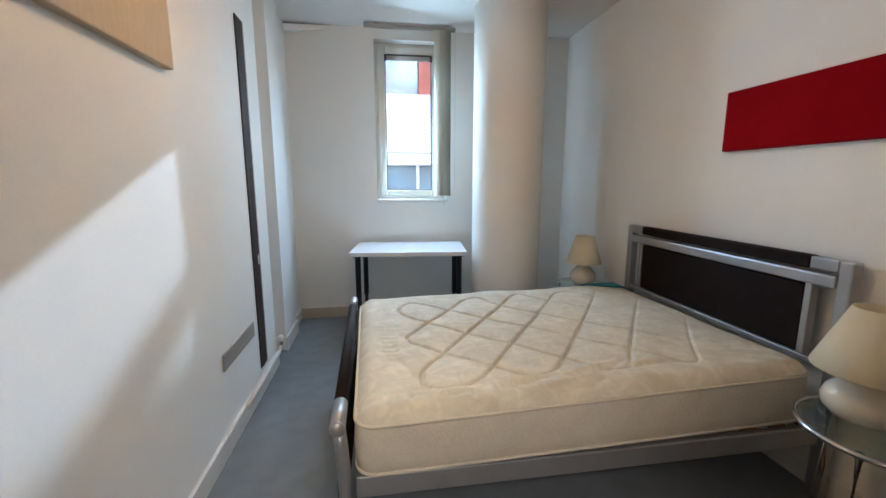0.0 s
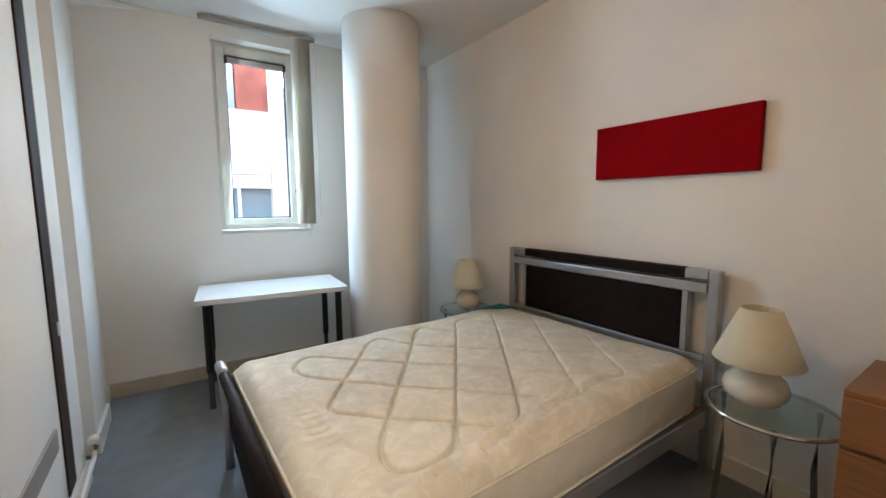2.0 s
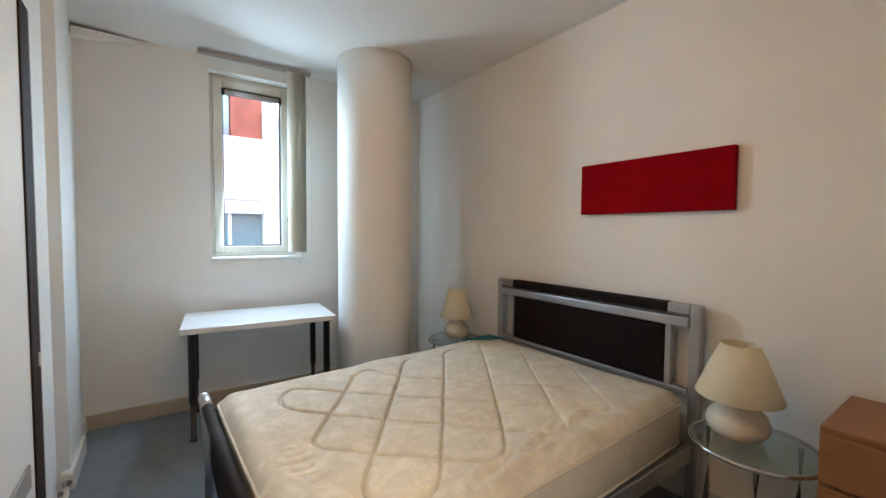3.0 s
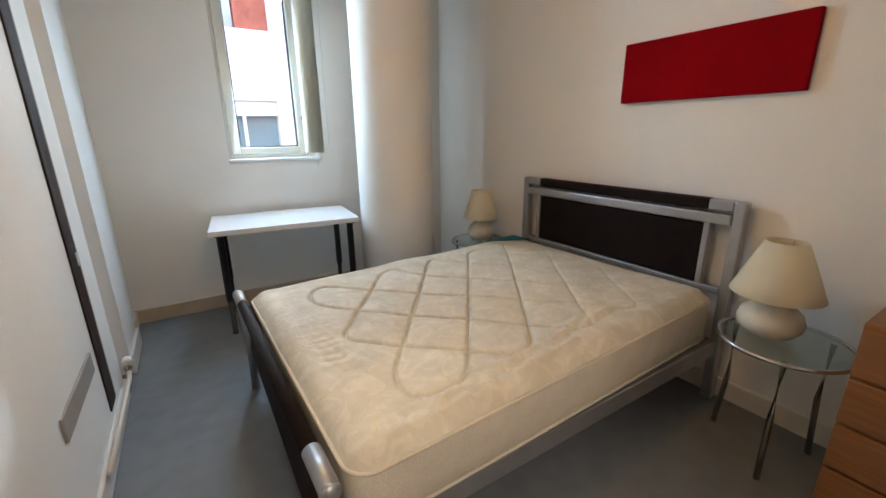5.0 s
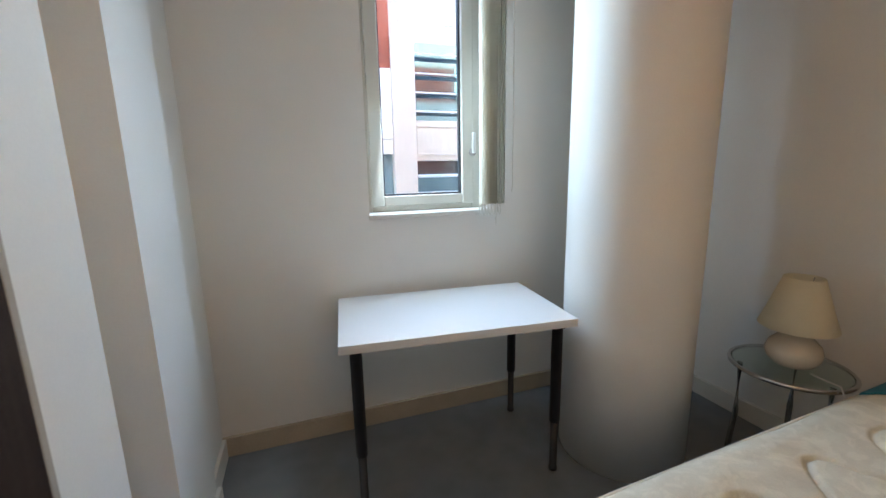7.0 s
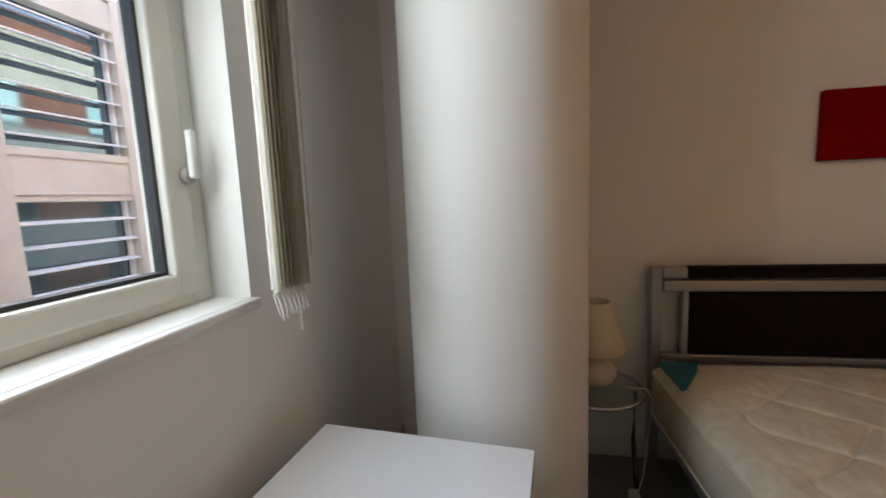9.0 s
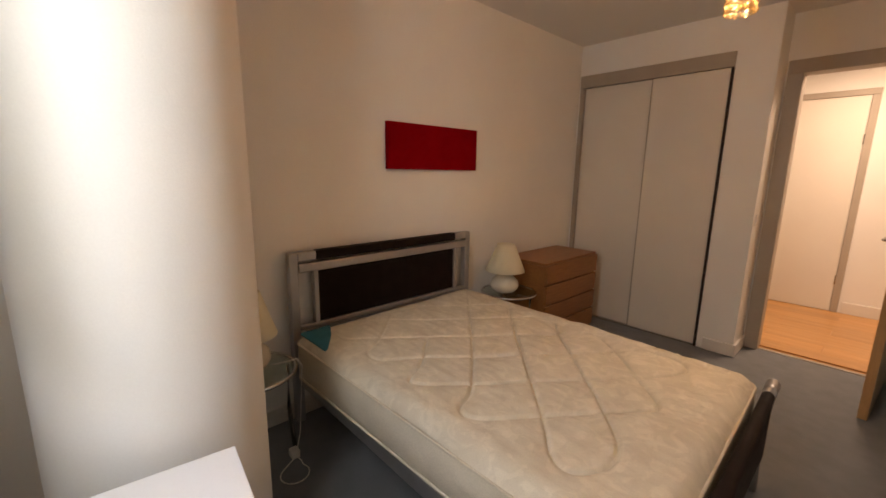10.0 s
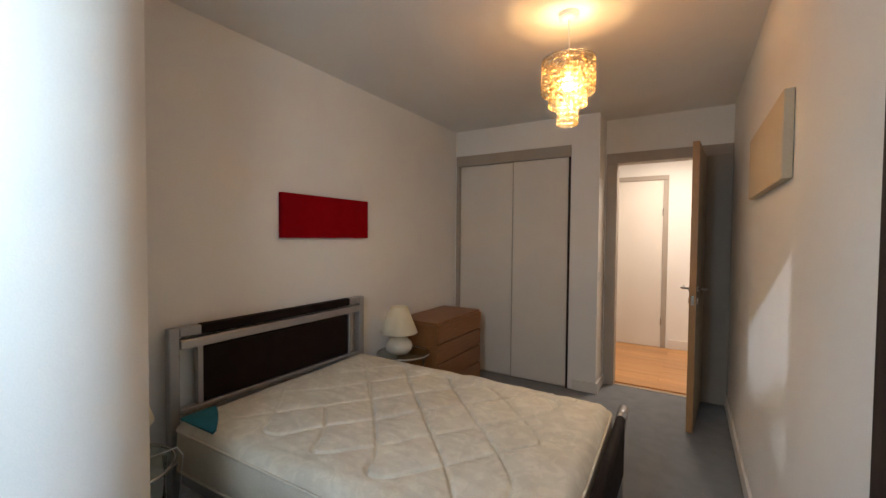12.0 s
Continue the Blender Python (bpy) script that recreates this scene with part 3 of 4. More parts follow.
def mattress():
    x0, x1, y0, y1, z0, z1 = 0.612, 2.400, 1.000, 2.345, 0.322, 0.543
    m = thing("mattress", (0, 0, 0), "bare cream quilted mattress, stained and creased, on the bed", "mattress")
    skew = radians(1.7)   # lies slightly askew on its frame
    m.matrix_basis = pose(0.612, 1.66, 0) @ Matrix.Rotation(skew, 4, "Z") @ pose(-0.612, -1.66, 0)
    lift = lambda x: 0.028 * min(max((x - x0) / (x1 - x0), 0.0), 1.0)   # the top rises towards the headboard
    nx, ny = 400, 300
    xs, ys = np.linspace(0, 1, nx), np.linspace(0, 1, ny)
    u, v = np.meshgrid(xs, ys, indexing="ij")
    X, Yy = x0 + u * (x1 - x0), y0 + v * (y1 - y0)
    # stitched lines run to and fro in a slanting lattice and turn in round loops
    gx = 0.612 + (X - 0.612) * math.cos(skew) - (Yy - 1.66) * math.sin(skew)
    gy = 1.66 + (X - 0.612) * math.sin(skew) + (Yy - 1.66) * math.cos(skew)
    rise = lambda k, yy: (0.845 + 0.297 * k + (yy - 1.655) / 1.37, yy)
    dive = lambda k, yy: (0.770 + 0.340 * k - (yy - 1.655) / 0.98, yy)

    def rounded(points):
        pts = [Vector(p) for p in points]
        for _ in range(3):
            cut = [pts[0]]
            for p, q in zip(pts, pts[1:]):
                cut += [p.lerp(q, 0.25), p.lerp(q, 0.75)]
            pts = cut + [pts[-1]]
        out = []
        for p, q in zip(pts, pts[1:]):
            n = max(1, int((q - p).length / 0.006))
            out += [p.lerp(q, i / n) for i in range(n)]
        return out

    low, high = 1.135, 2.235
    loops = [
        [dive(4, 1.9), dive(4, 2.10), (1.62, high), (1.55, high - 0.01), rise(1, 2.08), rise(1, 1.40), (0.865, 1.27), (0.87, 1.13), (1.06, low), rise(2, 1.25), rise(2, 2.08), (1.84, high), (1.95, high), dive(5, 2.1), dive(5, 1.7)],
        [dive(3, 1.20), dive(3, 2.06), (1.34, high - 0.01), (1.24, high - 0.02), rise(0, 2.06), rise(0, 1.72), (0.815, 1.62), dive(0, 1.50), dive(0, 1.28), (1.28, low + 0.03), (1.36, low + 0.03), rise(3, 1.28), rise(3, 2.08), (2.13, high), (2.22, high)],
        [rise(4, 2.06), rise(4, 1.28), (1.68, low + 0.01), (1.58, low + 0.03), dive(1, 1.28), dive(1, 1.86), (0.80, 2.02), (0.86, 2.19), (0.96, 2.18), dive(2, 2.02), dive(2, 1.28), (1.92, low + 0.02), (2.00, low + 0.03), rise(5, 1.28), rise(5, 1.75)],
    ]
    d2 = np.full(X.shape, 9.0)
    for loop in loops:
        for q in rounded(loop):
            np.minimum(d2, (gx - q.x) ** 2 + (gy - q.y) ** 2, out=d2)
    d = np.sqrt(d2)
    groove = -0.018 * np.exp(-(d / 0.0075) ** 2) + 0.007 * (1 - np.exp(-(d / 0.045) ** 2))
    groove *= np.clip(1.0 - (X - 1.55) * 1.15, 0.12, 1.0)
    edge = np.minimum(np.minimum(X - x0, x1 - X), np.minimum(Yy - y0, y1 - Yy))
    fall = -0.040 * np.clip(1 - edge / 0.07, 0, 1) ** 2.2
    Z = z1 + groove * np.clip(edge / 0.08, 0, 1) + fall + 0.028 * u
    for i in range(nx):
        for j in range(ny):
            p = Vector((X[i, j], Yy[i, j], 0))
            Z[i, j] += 0.008 * noise.noise(p * 3.1) + 0.0035 * noise.noise(Vector((p.x * 9, p.y * 26, 3)))
            # slack cloth near the foot and along the open side
            Z[i, j] += 0.008 * noise.noise(Vector((p.x * 30 + p.y * 8, p.y * 7, 7))) * max(0.0, 1 - abs(p.x - 0.80) / 0.22) * max(0.0, 1 - abs(p.y - 1.35) / 0.4)
            Z[i, j] += 0.007 * noise.noise(Vector((p.x * 7, p.y * 22 + p.x * 9, 5))) * max(0.0, 1 - abs(p.y - 1.15) / 0.2)

    def crease(xa, ya, xb, yb, depth, width):
        """A fold in the cloth from one point to another, deepest in its middle."""
        n = max(8, int(math.hypot(xb - xa, yb - ya) / 0.004))
        near = np.full(X.shape, 9.0)
        where = np.zeros(X.shape)
        for k in range(n + 1):
            f = k / n
            cx = xa + (xb - xa) * f
            cy = ya + (yb - ya) * f + 0.014 * noise.noise(Vector((cx * 14, ya * 7 + yb * 3, 2)))
            q = (X - cx) ** 2 + (Yy - cy) ** 2
            hit = q < near
            near[hit] = q[hit]
            where[hit] = f
        return depth * np.exp(-near / width ** 2) * np.sin(np.pi * np.clip(where, 0.02, 0.98))

    rnd = random.Random(11)
    for k in range(6):
        y = 1.38 + k * 0.047
        Z += crease(0.685 + rnd.uniform(-0.01, 0.02), y, 0.80 + rnd.uniform(-0.01, 0.04), y + 0.012, -0.007, 0.008)
    for xa, ya, xb, yb in ((1.05, 1.085, 1.42, 1.17), (1.34, 1.10, 1.70, 1.20), (1.60, 1.15, 1.86, 1.17), (0.86, 1.08, 1.02, 1.11), (1.22, 1.06, 1.55, 1.085)):
        Z += crease(xa, ya, xb, yb, 0.011, 0.015) + crease(xa + 0.02, ya - 0.028, xb, yb - 0.026, -0.009, 0.012)
    for k in range(7):
        x = 0.72 + k * 0.075 + rnd.uniform(-0.02, 0.02)
        Z += crease(x, 1.045, x + rnd.uniform(-0.04, 0.05), 1.045 + rnd.uniform(0.05, 0.10), 0.007 * rnd.choice((-1, 1)), 0.010)
    r = 0.07
    bm = bmesh.new()
    vs = []
    for i in range(nx):
        row = []
        for j in range(ny):
            xx, yy = X[i, j], Yy[i, j]
            dx, dy = max(x0 + r - xx, xx - (x1 - r), 0), max(y0 + r - yy, yy - (y1 - r), 0)
            k = math.hypot(dx, dy)
            if dx > 0 and dy > 0 and k > 0:
                lim = max(dx, dy) / k
                cx, cy = min(max(xx, x0 + r), x1 - r), min(max(yy, y0 + r), y1 - r)
                xx, yy = cx + (xx - cx) * lim, cy + (yy - cy) * lim
            row.append(bm.verts.new((xx, yy, Z[i, j])))
        vs.append(row)
    for i in range(nx - 1):
        for j in range(ny - 1):
            bm.faces.new((vs[i][j], vs[i + 1][j], vs[i + 1][j + 1], vs[i][j + 1]))
    part("quilted_top", bm, FABRIC, m, "cream quilted ticking with looping stitch lines", True)
    # border, with a slight belly
    def outline(inset, z):
        pts, rr = [], r
        for cx, cy, a in ((x1 - rr, y1 - rr, 0), (x0 + rr, y1 - rr, 90), (x0 + rr, y0 + rr, 180), (x1 - rr, y0 + rr, 270)):
            for s in range(9):
                g = radians(a + s * 90 / 8)
                pts.append((cx + (rr - inset) * math.cos(g), cy + (rr - inset) * math.sin(g), z))
        # refine the long sides
        out = []
        for p, q in zip(pts, pts[1:] + pts[:1]):
            n = max(1, int((Vector(q) - Vector(p)).length / 0.04))
            out += [tuple(Vector(p).lerp(Vector(q), s / n)) for s in range(n)]
        return out
    bm = bmesh.new()
    levels = [(0.012, z0), (0.0, z0 + 0.012), (-0.006, z0 + 0.06), (-0.008, z0 + 0.10), (-0.004, z1 - 0.062), (0.002, z1 - 0.044), (0.006, z1 - 0.038)]
    rings = []
    for ins, z in levels:
        up = (z - z0) / (z1 - z0)
        rings.append([bm.verts.new(Vector(p) + Vector((0, 0, 0.003 * noise.noise(Vector(p) * 9) + up * lift(p[0])))) for p in outline(ins, z)])
    for a, c in zip(rings, rings[1:]):
        n = len(a)
        for k in range(n):
            bm.faces.new((a[k], a[(k + 1) % n], c[(k + 1) % n], c[k]))
    bm.faces.new(rings[0][::-1])
    part("border", bm, BORDER, m, "cream side border", True)
    for z in (z1 - 0.042, z0 + 0.012):
        part("piping", tube([(p[0], p[1], p[2] + (z - z0) / (z1 - z0) * lift(p[0])) for p in outline(-0.003, z)], 0.006, 8, closed=True), BORDER, m, "", True)
    # corner label
    bm = bmesh.new()
    n = 12
    layers = []
    for proud in (0.014, 0.006):
        rows = []
        for i in range(n + 1):
            row = []
            for j in range(n + 1):
                a = i / n
                c = j / n * (1.0 - a ** 1.4 * 0.9)
                px, py = x1 - 0.028 - a * 0.26, y1 - 0.024 - c * 0.16
                e = min(x1 - px, y1 - py)
                row.append(bm.verts.new((px, py, z1 + proud + lift(px) - 0.040 * max(0, 1 - e / 0.07) ** 2.2)))
            rows.append(row)
        layers.append(rows)
    top, low = layers
    for i in range(n):
        for j in range(n):
            bm.faces.new((top[i][j], top[i][j + 1], top[i + 1][j + 1], top[i + 1][j]))
    rim = [(i, 0) for i in range(n)] + [(n, j) for j in range(n)] + [(i, n) for i in range(n, 0, -1)] + [(0, j) for j in range(n, 0, -1)]
    for (a, c), (e, f) in zip(rim, rim[1:] + rim[:1]):
        bm.faces.new((top[a][c], top[e][f], low[e][f], low[a][c]))
    part("corner_label", bm, TEAL, m, "teal corner label")


mattress()


# ---- bedside tables and lamps ----
def bedside(x, y, z, r, turn, label):
    t = thing("bedside_table", (x, y, 0), label, "bedside table", "glass bedside tables", turn)
    part("glass_top", lathe([(r - 0.016, z - 0.012), (r - 0.010, z - 0.010), (r - 0.008, z - 0.006), (r - 0.010, z - 0.002), (r - 0.012, z)], 56), TABLEGLASS, t, "clear glass top", True)
    part("rim", tube(arc(0, 0, z - 0.010, r, 0, math.tau * 55 / 56, 55), 0.009, 10, closed=True), CHROME, t, "chrome ring", True)
    for k in range(3):
        a = k * math.tau / 3
        c, s = math.cos(a), math.sin(a)
        part("leg", tube([((r - 0.035) * c, (r - 0.035) * s, z - 0.016), ((r - 0.04) * c, (r - 0.04) * s, z * 0.5), ((r - 0.02) * c, (r - 0.02) * s, 0.0)], 0.011, 10), CHROME, t, "", True)
    return t


def table_lamp(x, y, z, label, k=1.0):
    l = thing("table_lamp", (x, y, z), label, "lamp", "bedside lamps")
    part("base", lathe([(0.060 * k, 0.0), (0.096 * k, 0.008), (0.124 * k, 0.036), (0.130 * k, 0.062), (0.118 * k, 0.092), (0.084 * k, 0.120), (0.046, 0.136), (0.028, 0.146), (0.024, 0.160)], 40), CERAMIC, l, "cream glazed squat ceramic base", True)
    part("lamp_holder", lathe([(0.015, 0.160), (0.015, 0.21), (0.018, 0.212), (0.018, 0.245)], 16), PLASTIC, l, "", True)
    s = bmesh.new()
    lathe([(0.176 * k, 0.166), (0.178 * k, 0.168), (0.150 * k, 0.228), (0.066, 0.374), (0.064, 0.374), (0.148 * k, 0.228), (0.1735 * k, 0.169), (0.176 * k, 0.166)], 48, bm=s, cap=False)
    sh = part("shade", s, SHADE, l, "pale cream fabric cone shade", True)
    sp = bmesh.new()
    for k in range(3):
        a = k * math.tau / 3
        tube([(0.017 * math.cos(a), 0.017 * math.sin(a), 0.245), (0.067 * math.cos(a), 0.067 * math.sin(a), 0.366)], 0.0018, 6, bm=sp)
    part("shade_ring", sp, CHROME, sh)
    return l


bedside(2.262, 0.728, 0.512, 0.210, 200, "round glass bedside table with chrome rim and legs")
table_lamp(2.262, 0.785, 0.514, "cream ceramic lamp with cone shade, unlit, beside the chest", 0.84)
bedside(2.262, 2.664, 0.495, 0.205, 140, "round glass bedside table between bed and column")
table_lamp(2.268, 2.660, 0.497, "cream ceramic lamp with cone shade, unlit, beside the column", 0.74)
cord = thing("lamp_cord", (0, 0, 0), "white lamp cable hanging to the floor", "cable")
part("cable", tube([(2.23, 2.57, 0.503), (2.205, 2.50, 0.509), (2.20, 2.462, 0.512), (2.196, 2.440, 0.47), (2.20, 2.45, 0.31), (2.19, 2.47, 0.12), (2.16, 2.51, 0.02)] + arc(2.065, 2.555, 0.006, 0.065, radians(35), radians(300), 14) + [(2.13, 2.497, 0.010), (2.165, 2.503, 0.015)], 0.003, 8), PLASTIC, cord, "", True)
part("plug", box(2.165, 2.215, 2.484, 2.526, 0.0, 0.042, 0.006), PLASTIC, cord, "white mains plug")


# ---- chest of drawers ----
def chest():
    x0, x1, y0, y1, z = 2.065, 2.498, -0.305, 0.503, 0.722
    c = thing("chest_of_drawers", (0, 0, 0), "oak veneered chest of drawers with overlapping fronts", "chest")
    part("body", box(x0 + 0.02, x1, y0, y1, 0.0, z - 0.026, 0.002), OAK, c)
    part("top", box(x0 + 0.018, x1, y0 - 0.002, y1 + 0.002, z - 0.025, z, 0.003), OAK, c)
    n, h0 = 4, 0.045
    h = (z - 0.005 - h0) / n
    for i in range(n):
        part("drawer_front", box(x0, x0 + 0.019, y0 + 0.001, y1 - 0.001, h0 + i * h, h0 + (i + 1) * h - 0.014, 0.003), OAK, c)


chest()


# ---- pictures ----
def canvas(name, x0, x1, y0, y1, z0, z1, mat, label):
    c = thing(name, (0, 0, 0), label, "picture")
    part("canvas", box(x0, x1, y0, y1, z0, z1, 0.004), mat, c)
    return c


canvas("red_picture", W - 0.035, W - 0.001, 0.904, 1.706, 1.431, 1.722, RED, "plain dark red stretched canvas above the bed")
canvas("beige_picture", XL + 0.001, XL + 0.034, 0.515, 1.455, 1.670, 1.995, CANVAS, "plain beige stretched canvas on the side wall")


# ---- ceiling pendant ----
def pendant():
    x, y = 0.848, 1.22
    p = thing("pendant_lamp", (x, y, 0), "lit tiered pendant with strings of clear acrylic drops", "lamp")
    part("ceiling_rose", lathe([(0.030, C - 0.034), (0.048, C - 0.026), (0.052, C - 0.001)], 28), PLASTIC, p, "white plastic ceiling rose", True)
    part("cord", tube([(0, 0, C - 0.034), (0, 0, 2.37)], 0.004, 8), PLASTIC, p)
    part("lamp_holder", lathe([(0.017, 2.286), (0.019, 2.292), (0.019, 2.345), (0.010, 2.372)], 16), PLASTIC, p, "", True)
    bl = part("bulb", lathe([(0.001, 2.205), (0.018, 2.210), (0.029, 2.23), (0.030, 2.245), (0.022, 2.266), (0.014, 2.287)], 20), BULB, p, "glowing warm bulb", True)
    bl.visible_shadow = False
    for r, top, bottom, n in ((0.130, 2.362, 2.200, 50), (0.092, 2.352, 2.140, 34), (0.050, 2.345, 2.050, 18)):
        f = part("ring", tube(arc(0, 0, top, r, 0, math.tau * 35 / 36, 35), 0.004, 8, closed=True), CHROME, p, "chrome ring", True)
        prof, z = [(0.0008, top)], top - 0.004
        while z > bottom:
            prof += [(0.0014, z), (0.0085, z - 0.007), (0.0125, z - 0.014), (0.0085, z - 0.021), (0.0014, z - 0.0275)]
            z -= 0.0285
        bm = lathe(prof[::-1], 6)
        for v in bm.verts:
            v.co.y *= 0.6
        me = mesh_of(bm, "strand", CRYSTAL)
        for k in range(n):
            a = k * math.tau / n
            o = part("strand", me, None, f)
            o.matrix_basis = pose(r * math.cos(a), r * math.sin(a), 0, 0, 0, math.degrees(a) + 90 + 17 * (k % 3))
        for k in range(3):
            a = k * math.tau / 3
            part("spoke", tube([(0.015 * math.cos(a), 0.015 * math.sin(a), 2.335), (r * math.cos(a), r * math.sin(a), top)], 0.002, 6), CHROME, f)


pendant()


# ---- small fixtures on the walls ----
st = thing("wall_batten", (0, 0, 0), "tall dark brown wooden strip fixed upright on the wall", "batten")
part("strip", box(XL, XL + 0.007, 2.268, 2.388, 0.145, 2.165, 0.003), WENGE, st)
part("edge_bead", box(XL, XL + 0.006, 2.389, 2.408, 0.145, 2.165, 0.003), BEIGE, st, "pale edge bead")
part("latch", box(XL + 0.007, XL + 0.011, 2.352, 2.364, 0.785, 0.84, 0.001), PLASTIC, st, "small white plate")

pl = thing("socket_plate", (0, 0, 0), "grey rectangular cover plate low on the wall", "socket")
part("plate", box(XL, XL + 0.010, 1.71, 2.175, 0.397, 0.480, 0.003), GREYPLASTIC, pl)

hp = thing("heating_pipe", (0, 0, 0), "white painted heating pipe with a valve above the skirting", "pipe")
part("pipe", tube([(0.012, 1.9, 0.112), (0.012, 2.50, 0.112), (0.014, 2.57, 0.114), (0.016, 2.60, 0.125), (0.016, 2.615, 0.165)], 0.011, 12), PIPE, hp, "", True)
vb = part("valve_body", lathe([(0.014, 0.0), (0.018, 0.006), (0.018, 0.03), (0.013, 0.036)], 16), CHROME, hp, "", True)
vb.matrix_basis = pose(0.016, 2.615, 0.155)
vh = part("valve_head", lathe([(0.016, 0.0), (0.023, 0.008), (0.023, 0.045), (0.018, 0.055)], 20), PIPE, hp, "white thermostatic head", True)
vh.matrix_basis = pose(0.016, 2.60, 0.195, -90, 0, 0)

sw = thing("light_switch", (0, 0, 0), "white plastic light switch beside the door", "switch")
part("plate", box(XP - 0.009, XP - 0.0005, -0.705, -0.619, 1.05, 1.136, 0.003), PLASTIC, sw)
part("rocker", box(XP - 0.013, XP - 0.009, -0.672, -0.652, 1.075, 1.11, 0.002), PLASTIC, sw)


# ---- outside ----
structure("ground", box(-400, 400, 3.95, 800, -6.2, -6.0), GROUND, "paved street far below the window")


def own_outside():
    o = tagged(new("outer_wall"), "red brick outside of this building with stone bands", "facade", kind="structure")
    y0, y1 = Y + 0.20, Y + 0.30
    b = box(-14, WX0 - 0.12, y0, y1, -6.0, 7.5)
    box(WX1 + 0.25, 16, y0, y1, -6.0, 7.5, bm=b)
    box(WX0 - 0.12, WX1 + 0.25, y0, y1, -6.0, WZ0 - 0.03, bm=b)
    box(WX0 - 0.12, WX1 + 0.25, y0, y1, WZ1 + 0.25, 7.5, bm=b)
    part("brick_wall", b, BRICK, o)
    for z in (-4.9, -2.35, 0.45, 3.25, 6.05):
        band = box(-14, WX0 - 0.12, y1, y1 + 0.03, z - 0.75, z + 0.75, 0.004)
        box(WX1 + 0.25, 16, y1, y1 + 0.03, z - 0.75, z + 0.75, 0.004, bm=band)
        part("stone_band", band, STONE, o)
    win = mesh_of(box(-0.5, 0.5, y1, y1 + 0.02, -0.75, 0.75, 0.004), "outer_window", FACADEGLASS)
    for x in (-9, -6, -3, 4.2, 7.2, 10.2, 13.2):
        for z in (-3.5, -1.0, 1.8, 4.6):
            w = part("outer_window", win, None, o)
            w.matrix_basis = pose(x, 0, z)


own_outside()


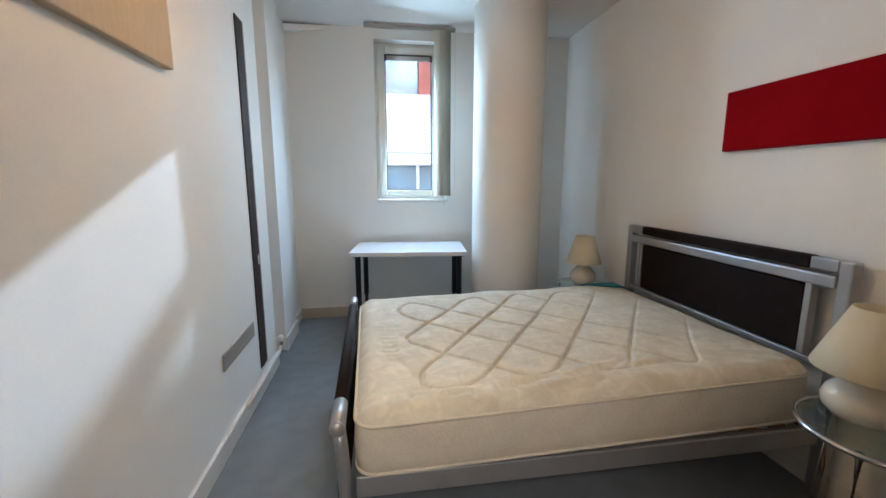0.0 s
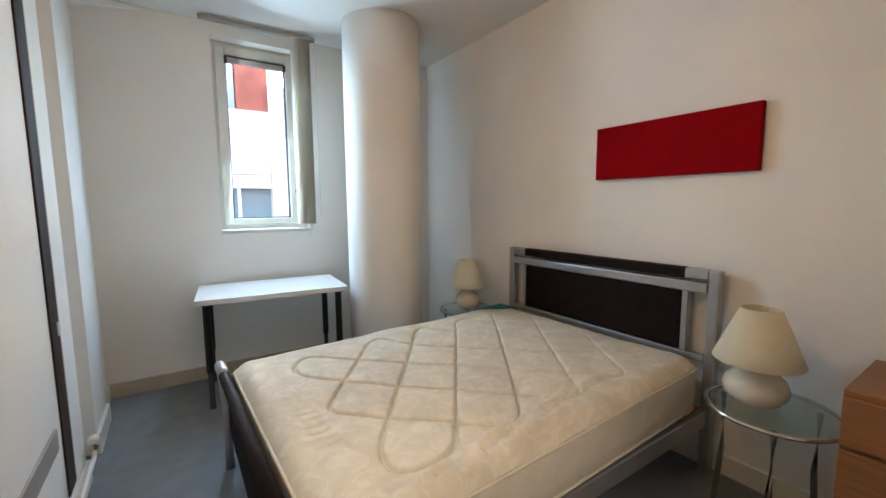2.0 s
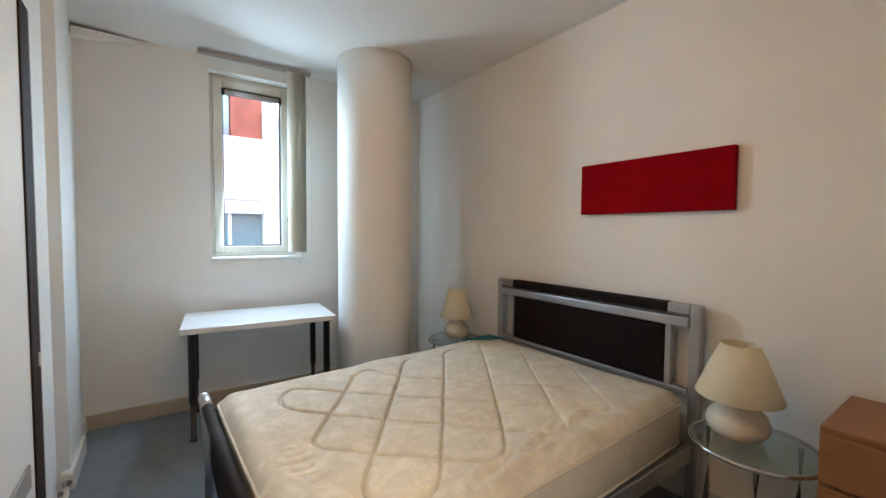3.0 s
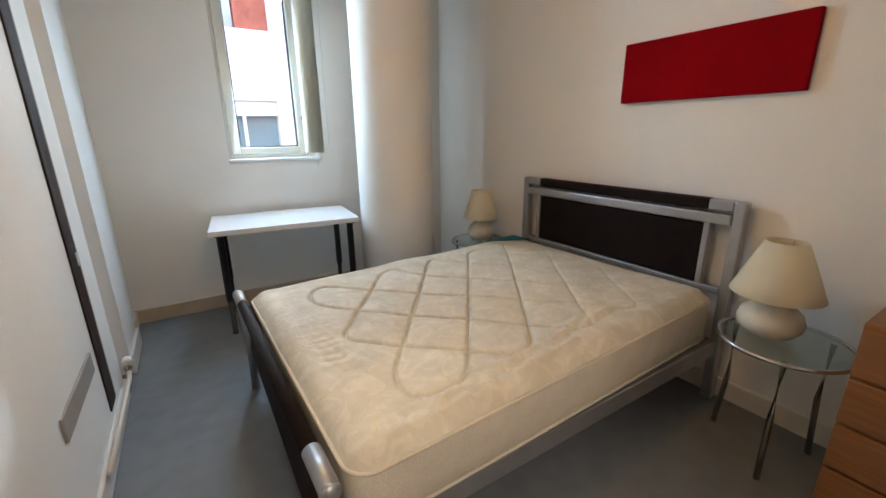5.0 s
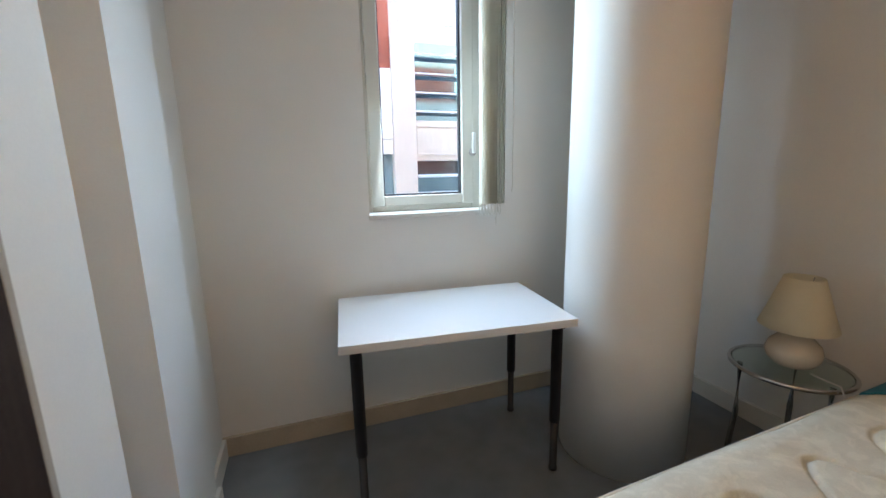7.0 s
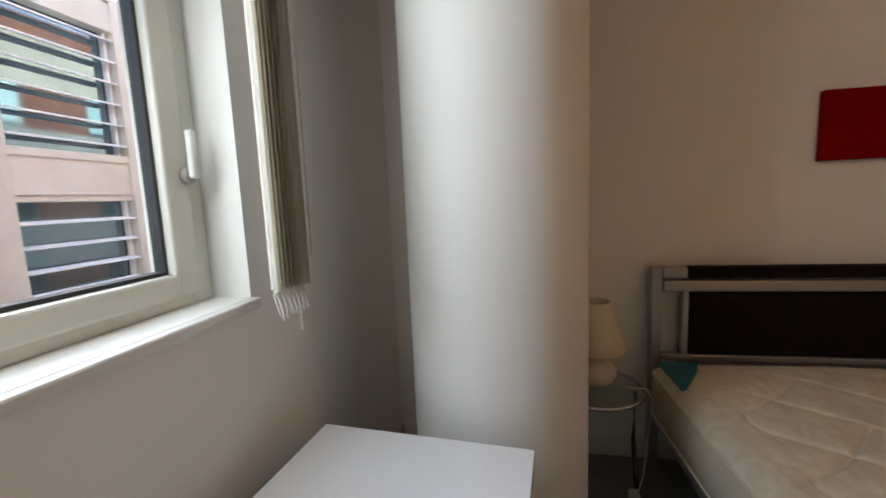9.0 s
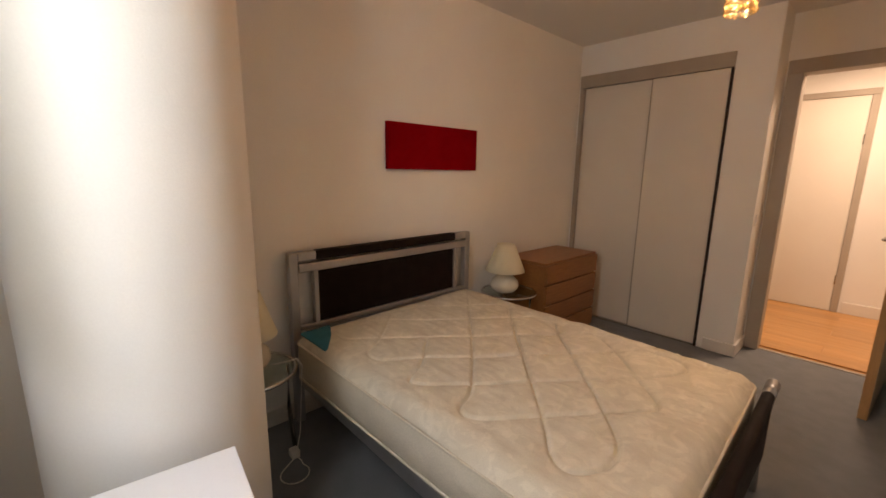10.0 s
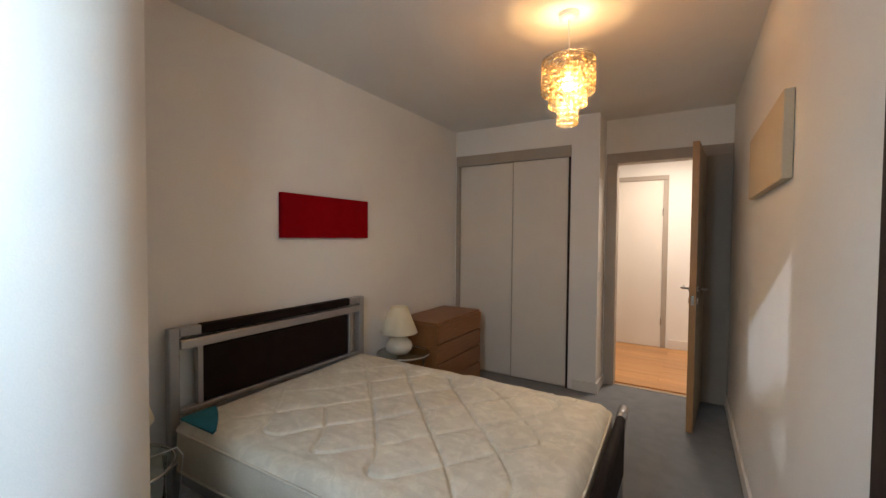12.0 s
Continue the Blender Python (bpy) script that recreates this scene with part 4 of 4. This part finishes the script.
def opposite():
    f = tagged(new("opposite_building"), "office building across the street with pink stone piers and louvred windows", "building")
    y, z0, z1, zd = 10.6, -6.0, 5.3, 4.12
    # unseen gap cut in the roofline so that the sun reaches the window
    sun_gap0, sun_gap1 = 2.75, 4.05
    b = box(-16, sun_gap0, y + 0.30, y + 9, z0, z1)
    box(sun_gap1, 22, y + 0.30, y + 9, z0, z1, bm=b)
    box(sun_gap0, sun_gap1, y + 0.30, y + 9, z0, zd - 0.02, bm=b)
    part("body", b, STONE, f)
    part("roof", box(-16.1, sun_gap0, y - 0.05, y + 9.1, z1 + 0.002, z1 + 0.1, 0.01), STONE, f)
    part("roof", box(sun_gap1, 22.1, y - 0.05, y + 9.1, z1 + 0.002, z1 + 0.1, 0.01), STONE, f)
    # unseen bars added across the gap to throw dark bands into the sun patch
    for z, h in ((4.93, 0.17), (4.575, 0.06)):
        part("sun_streak_bar", box(sun_gap0, sun_gap1, y + 0.40, y + 0.46, z - h / 2, z + h / 2, 0.01), LOUVRE, f, "unseen bar added to streak the sunlight")
    step = 2.515
    piers = [2.44 - step * 6, 2.44 - step * 4, 2.44 - step * 2] + [2.44 + step * i for i in range(7)]
    pm = mesh_of(box(0, 0.52, y - 0.06, y + 0.298, z0, z1, 0.01), "pier", STONE)
    first = mesh_of(box(0, 0.52, y - 0.06, y + 0.298, z0, zd - 0.05, 0.01), "pier", STONE)
    for x in piers:
        o = part("pier", first if abs(x - 2.44) < 0.1 else pm, None, f)
        o.matrix_basis = pose(x, 0, 0)
    part("spandrel", box(2.97, 22, y - 0.02, y + 0.297, 1.55, 2.42, 0.01), STONE, f)
    part("spandrel", box(2.97, 22, y - 0.02, y + 0.297, -2.6, -1.75, 0.01), STONE, f)
    part("spandrel", box(4.10, 22, y - 0.02, y + 0.297, 4.75, z1 - 0.01, 0.01), STONE, f)
    for z in (1.66, 2.28):
        part("string_course", box(2.97, 22, y - 0.045, y - 0.021, z, z + 0.05, 0.004), STONE, f)
    slat = mesh_of(box(0.02, 1.95, -0.08, 0.08, -0.014, 0.014, 0.003), "louvre", LOUVRE)
    for x in [p + 0.525 for p in piers[3:]]:
        top = zd - 0.03 if x < 3.5 else 4.75
        for lo, hi in ((-1.75, 1.55), (2.42, top)):
            part("pane", box(x, x + 1.985, y + 0.22, y + 0.29, lo, hi), FACADEGLASS, f, "reflective glass")
            part("frame_bar", box(x + 1.90, x + 1.96, y + 0.10, y + 0.20, lo, hi, 0.004), LOUVRE, f)
            z = lo + 0.20
            while z < hi - 0.08:
                o = part("louvre", slat, None, f)
                o.matrix_basis = pose(x, y + 0.02, z, 14)
                z += 0.395
    # plain bay with a white band
    part("white_band", box(-16, 2.435, y - 0.03, y + 0.297, 2.02, 3.46, 0.01), RENDER, f, "white rendered band")
    part("brick_panel", box(1.78, 2.435, y - 0.01, y + 0.297, 3.462, z1 - 0.01), BRICK, f, "red brick panel")
    part("pane", box(-16, 1.76, y + 0.15, y + 0.29, 3.462, z1 - 0.01), TEALGLASS, f, "teal tinted glass")
    part("pane", box(-16, 2.435, y + 0.15, y + 0.29, -1.75, 1.70), TEALGLASS, f, "teal tinted glass")
    for x in (-2.4, -1.0, 0.4, 1.70):
        part("mullion", box(x, x + 0.07, y + 0.06, y + 0.149, -1.75, 1.70, 0.004), LOUVRE, f)
    part("transom", box(-16, 2.435, y + 0.02, y + 0.297, 1.702, 2.018, 0.004), RENDER, f)


opposite()

# ---- hall floor boards ----
bw, bl = 0.19, 1.25
me = mesh_of(box(0.0006, bl - 0.0006, 0.0006, bw - 0.0006, -0.012, 0.0, 0.0015, 1), "plank", PLANK)
yy, k = HY, 0
while yy + bw < YD - 0.02:
    xx = -1.6 - (k * 0.41) % bl
    while xx < 3.0 - bl:
        if xx >= -1.6:
            o = part("plank", me, None, hall)
            o.matrix_basis = pose(xx, yy, 0)
        xx += bl
    yy += bw
    k += 1
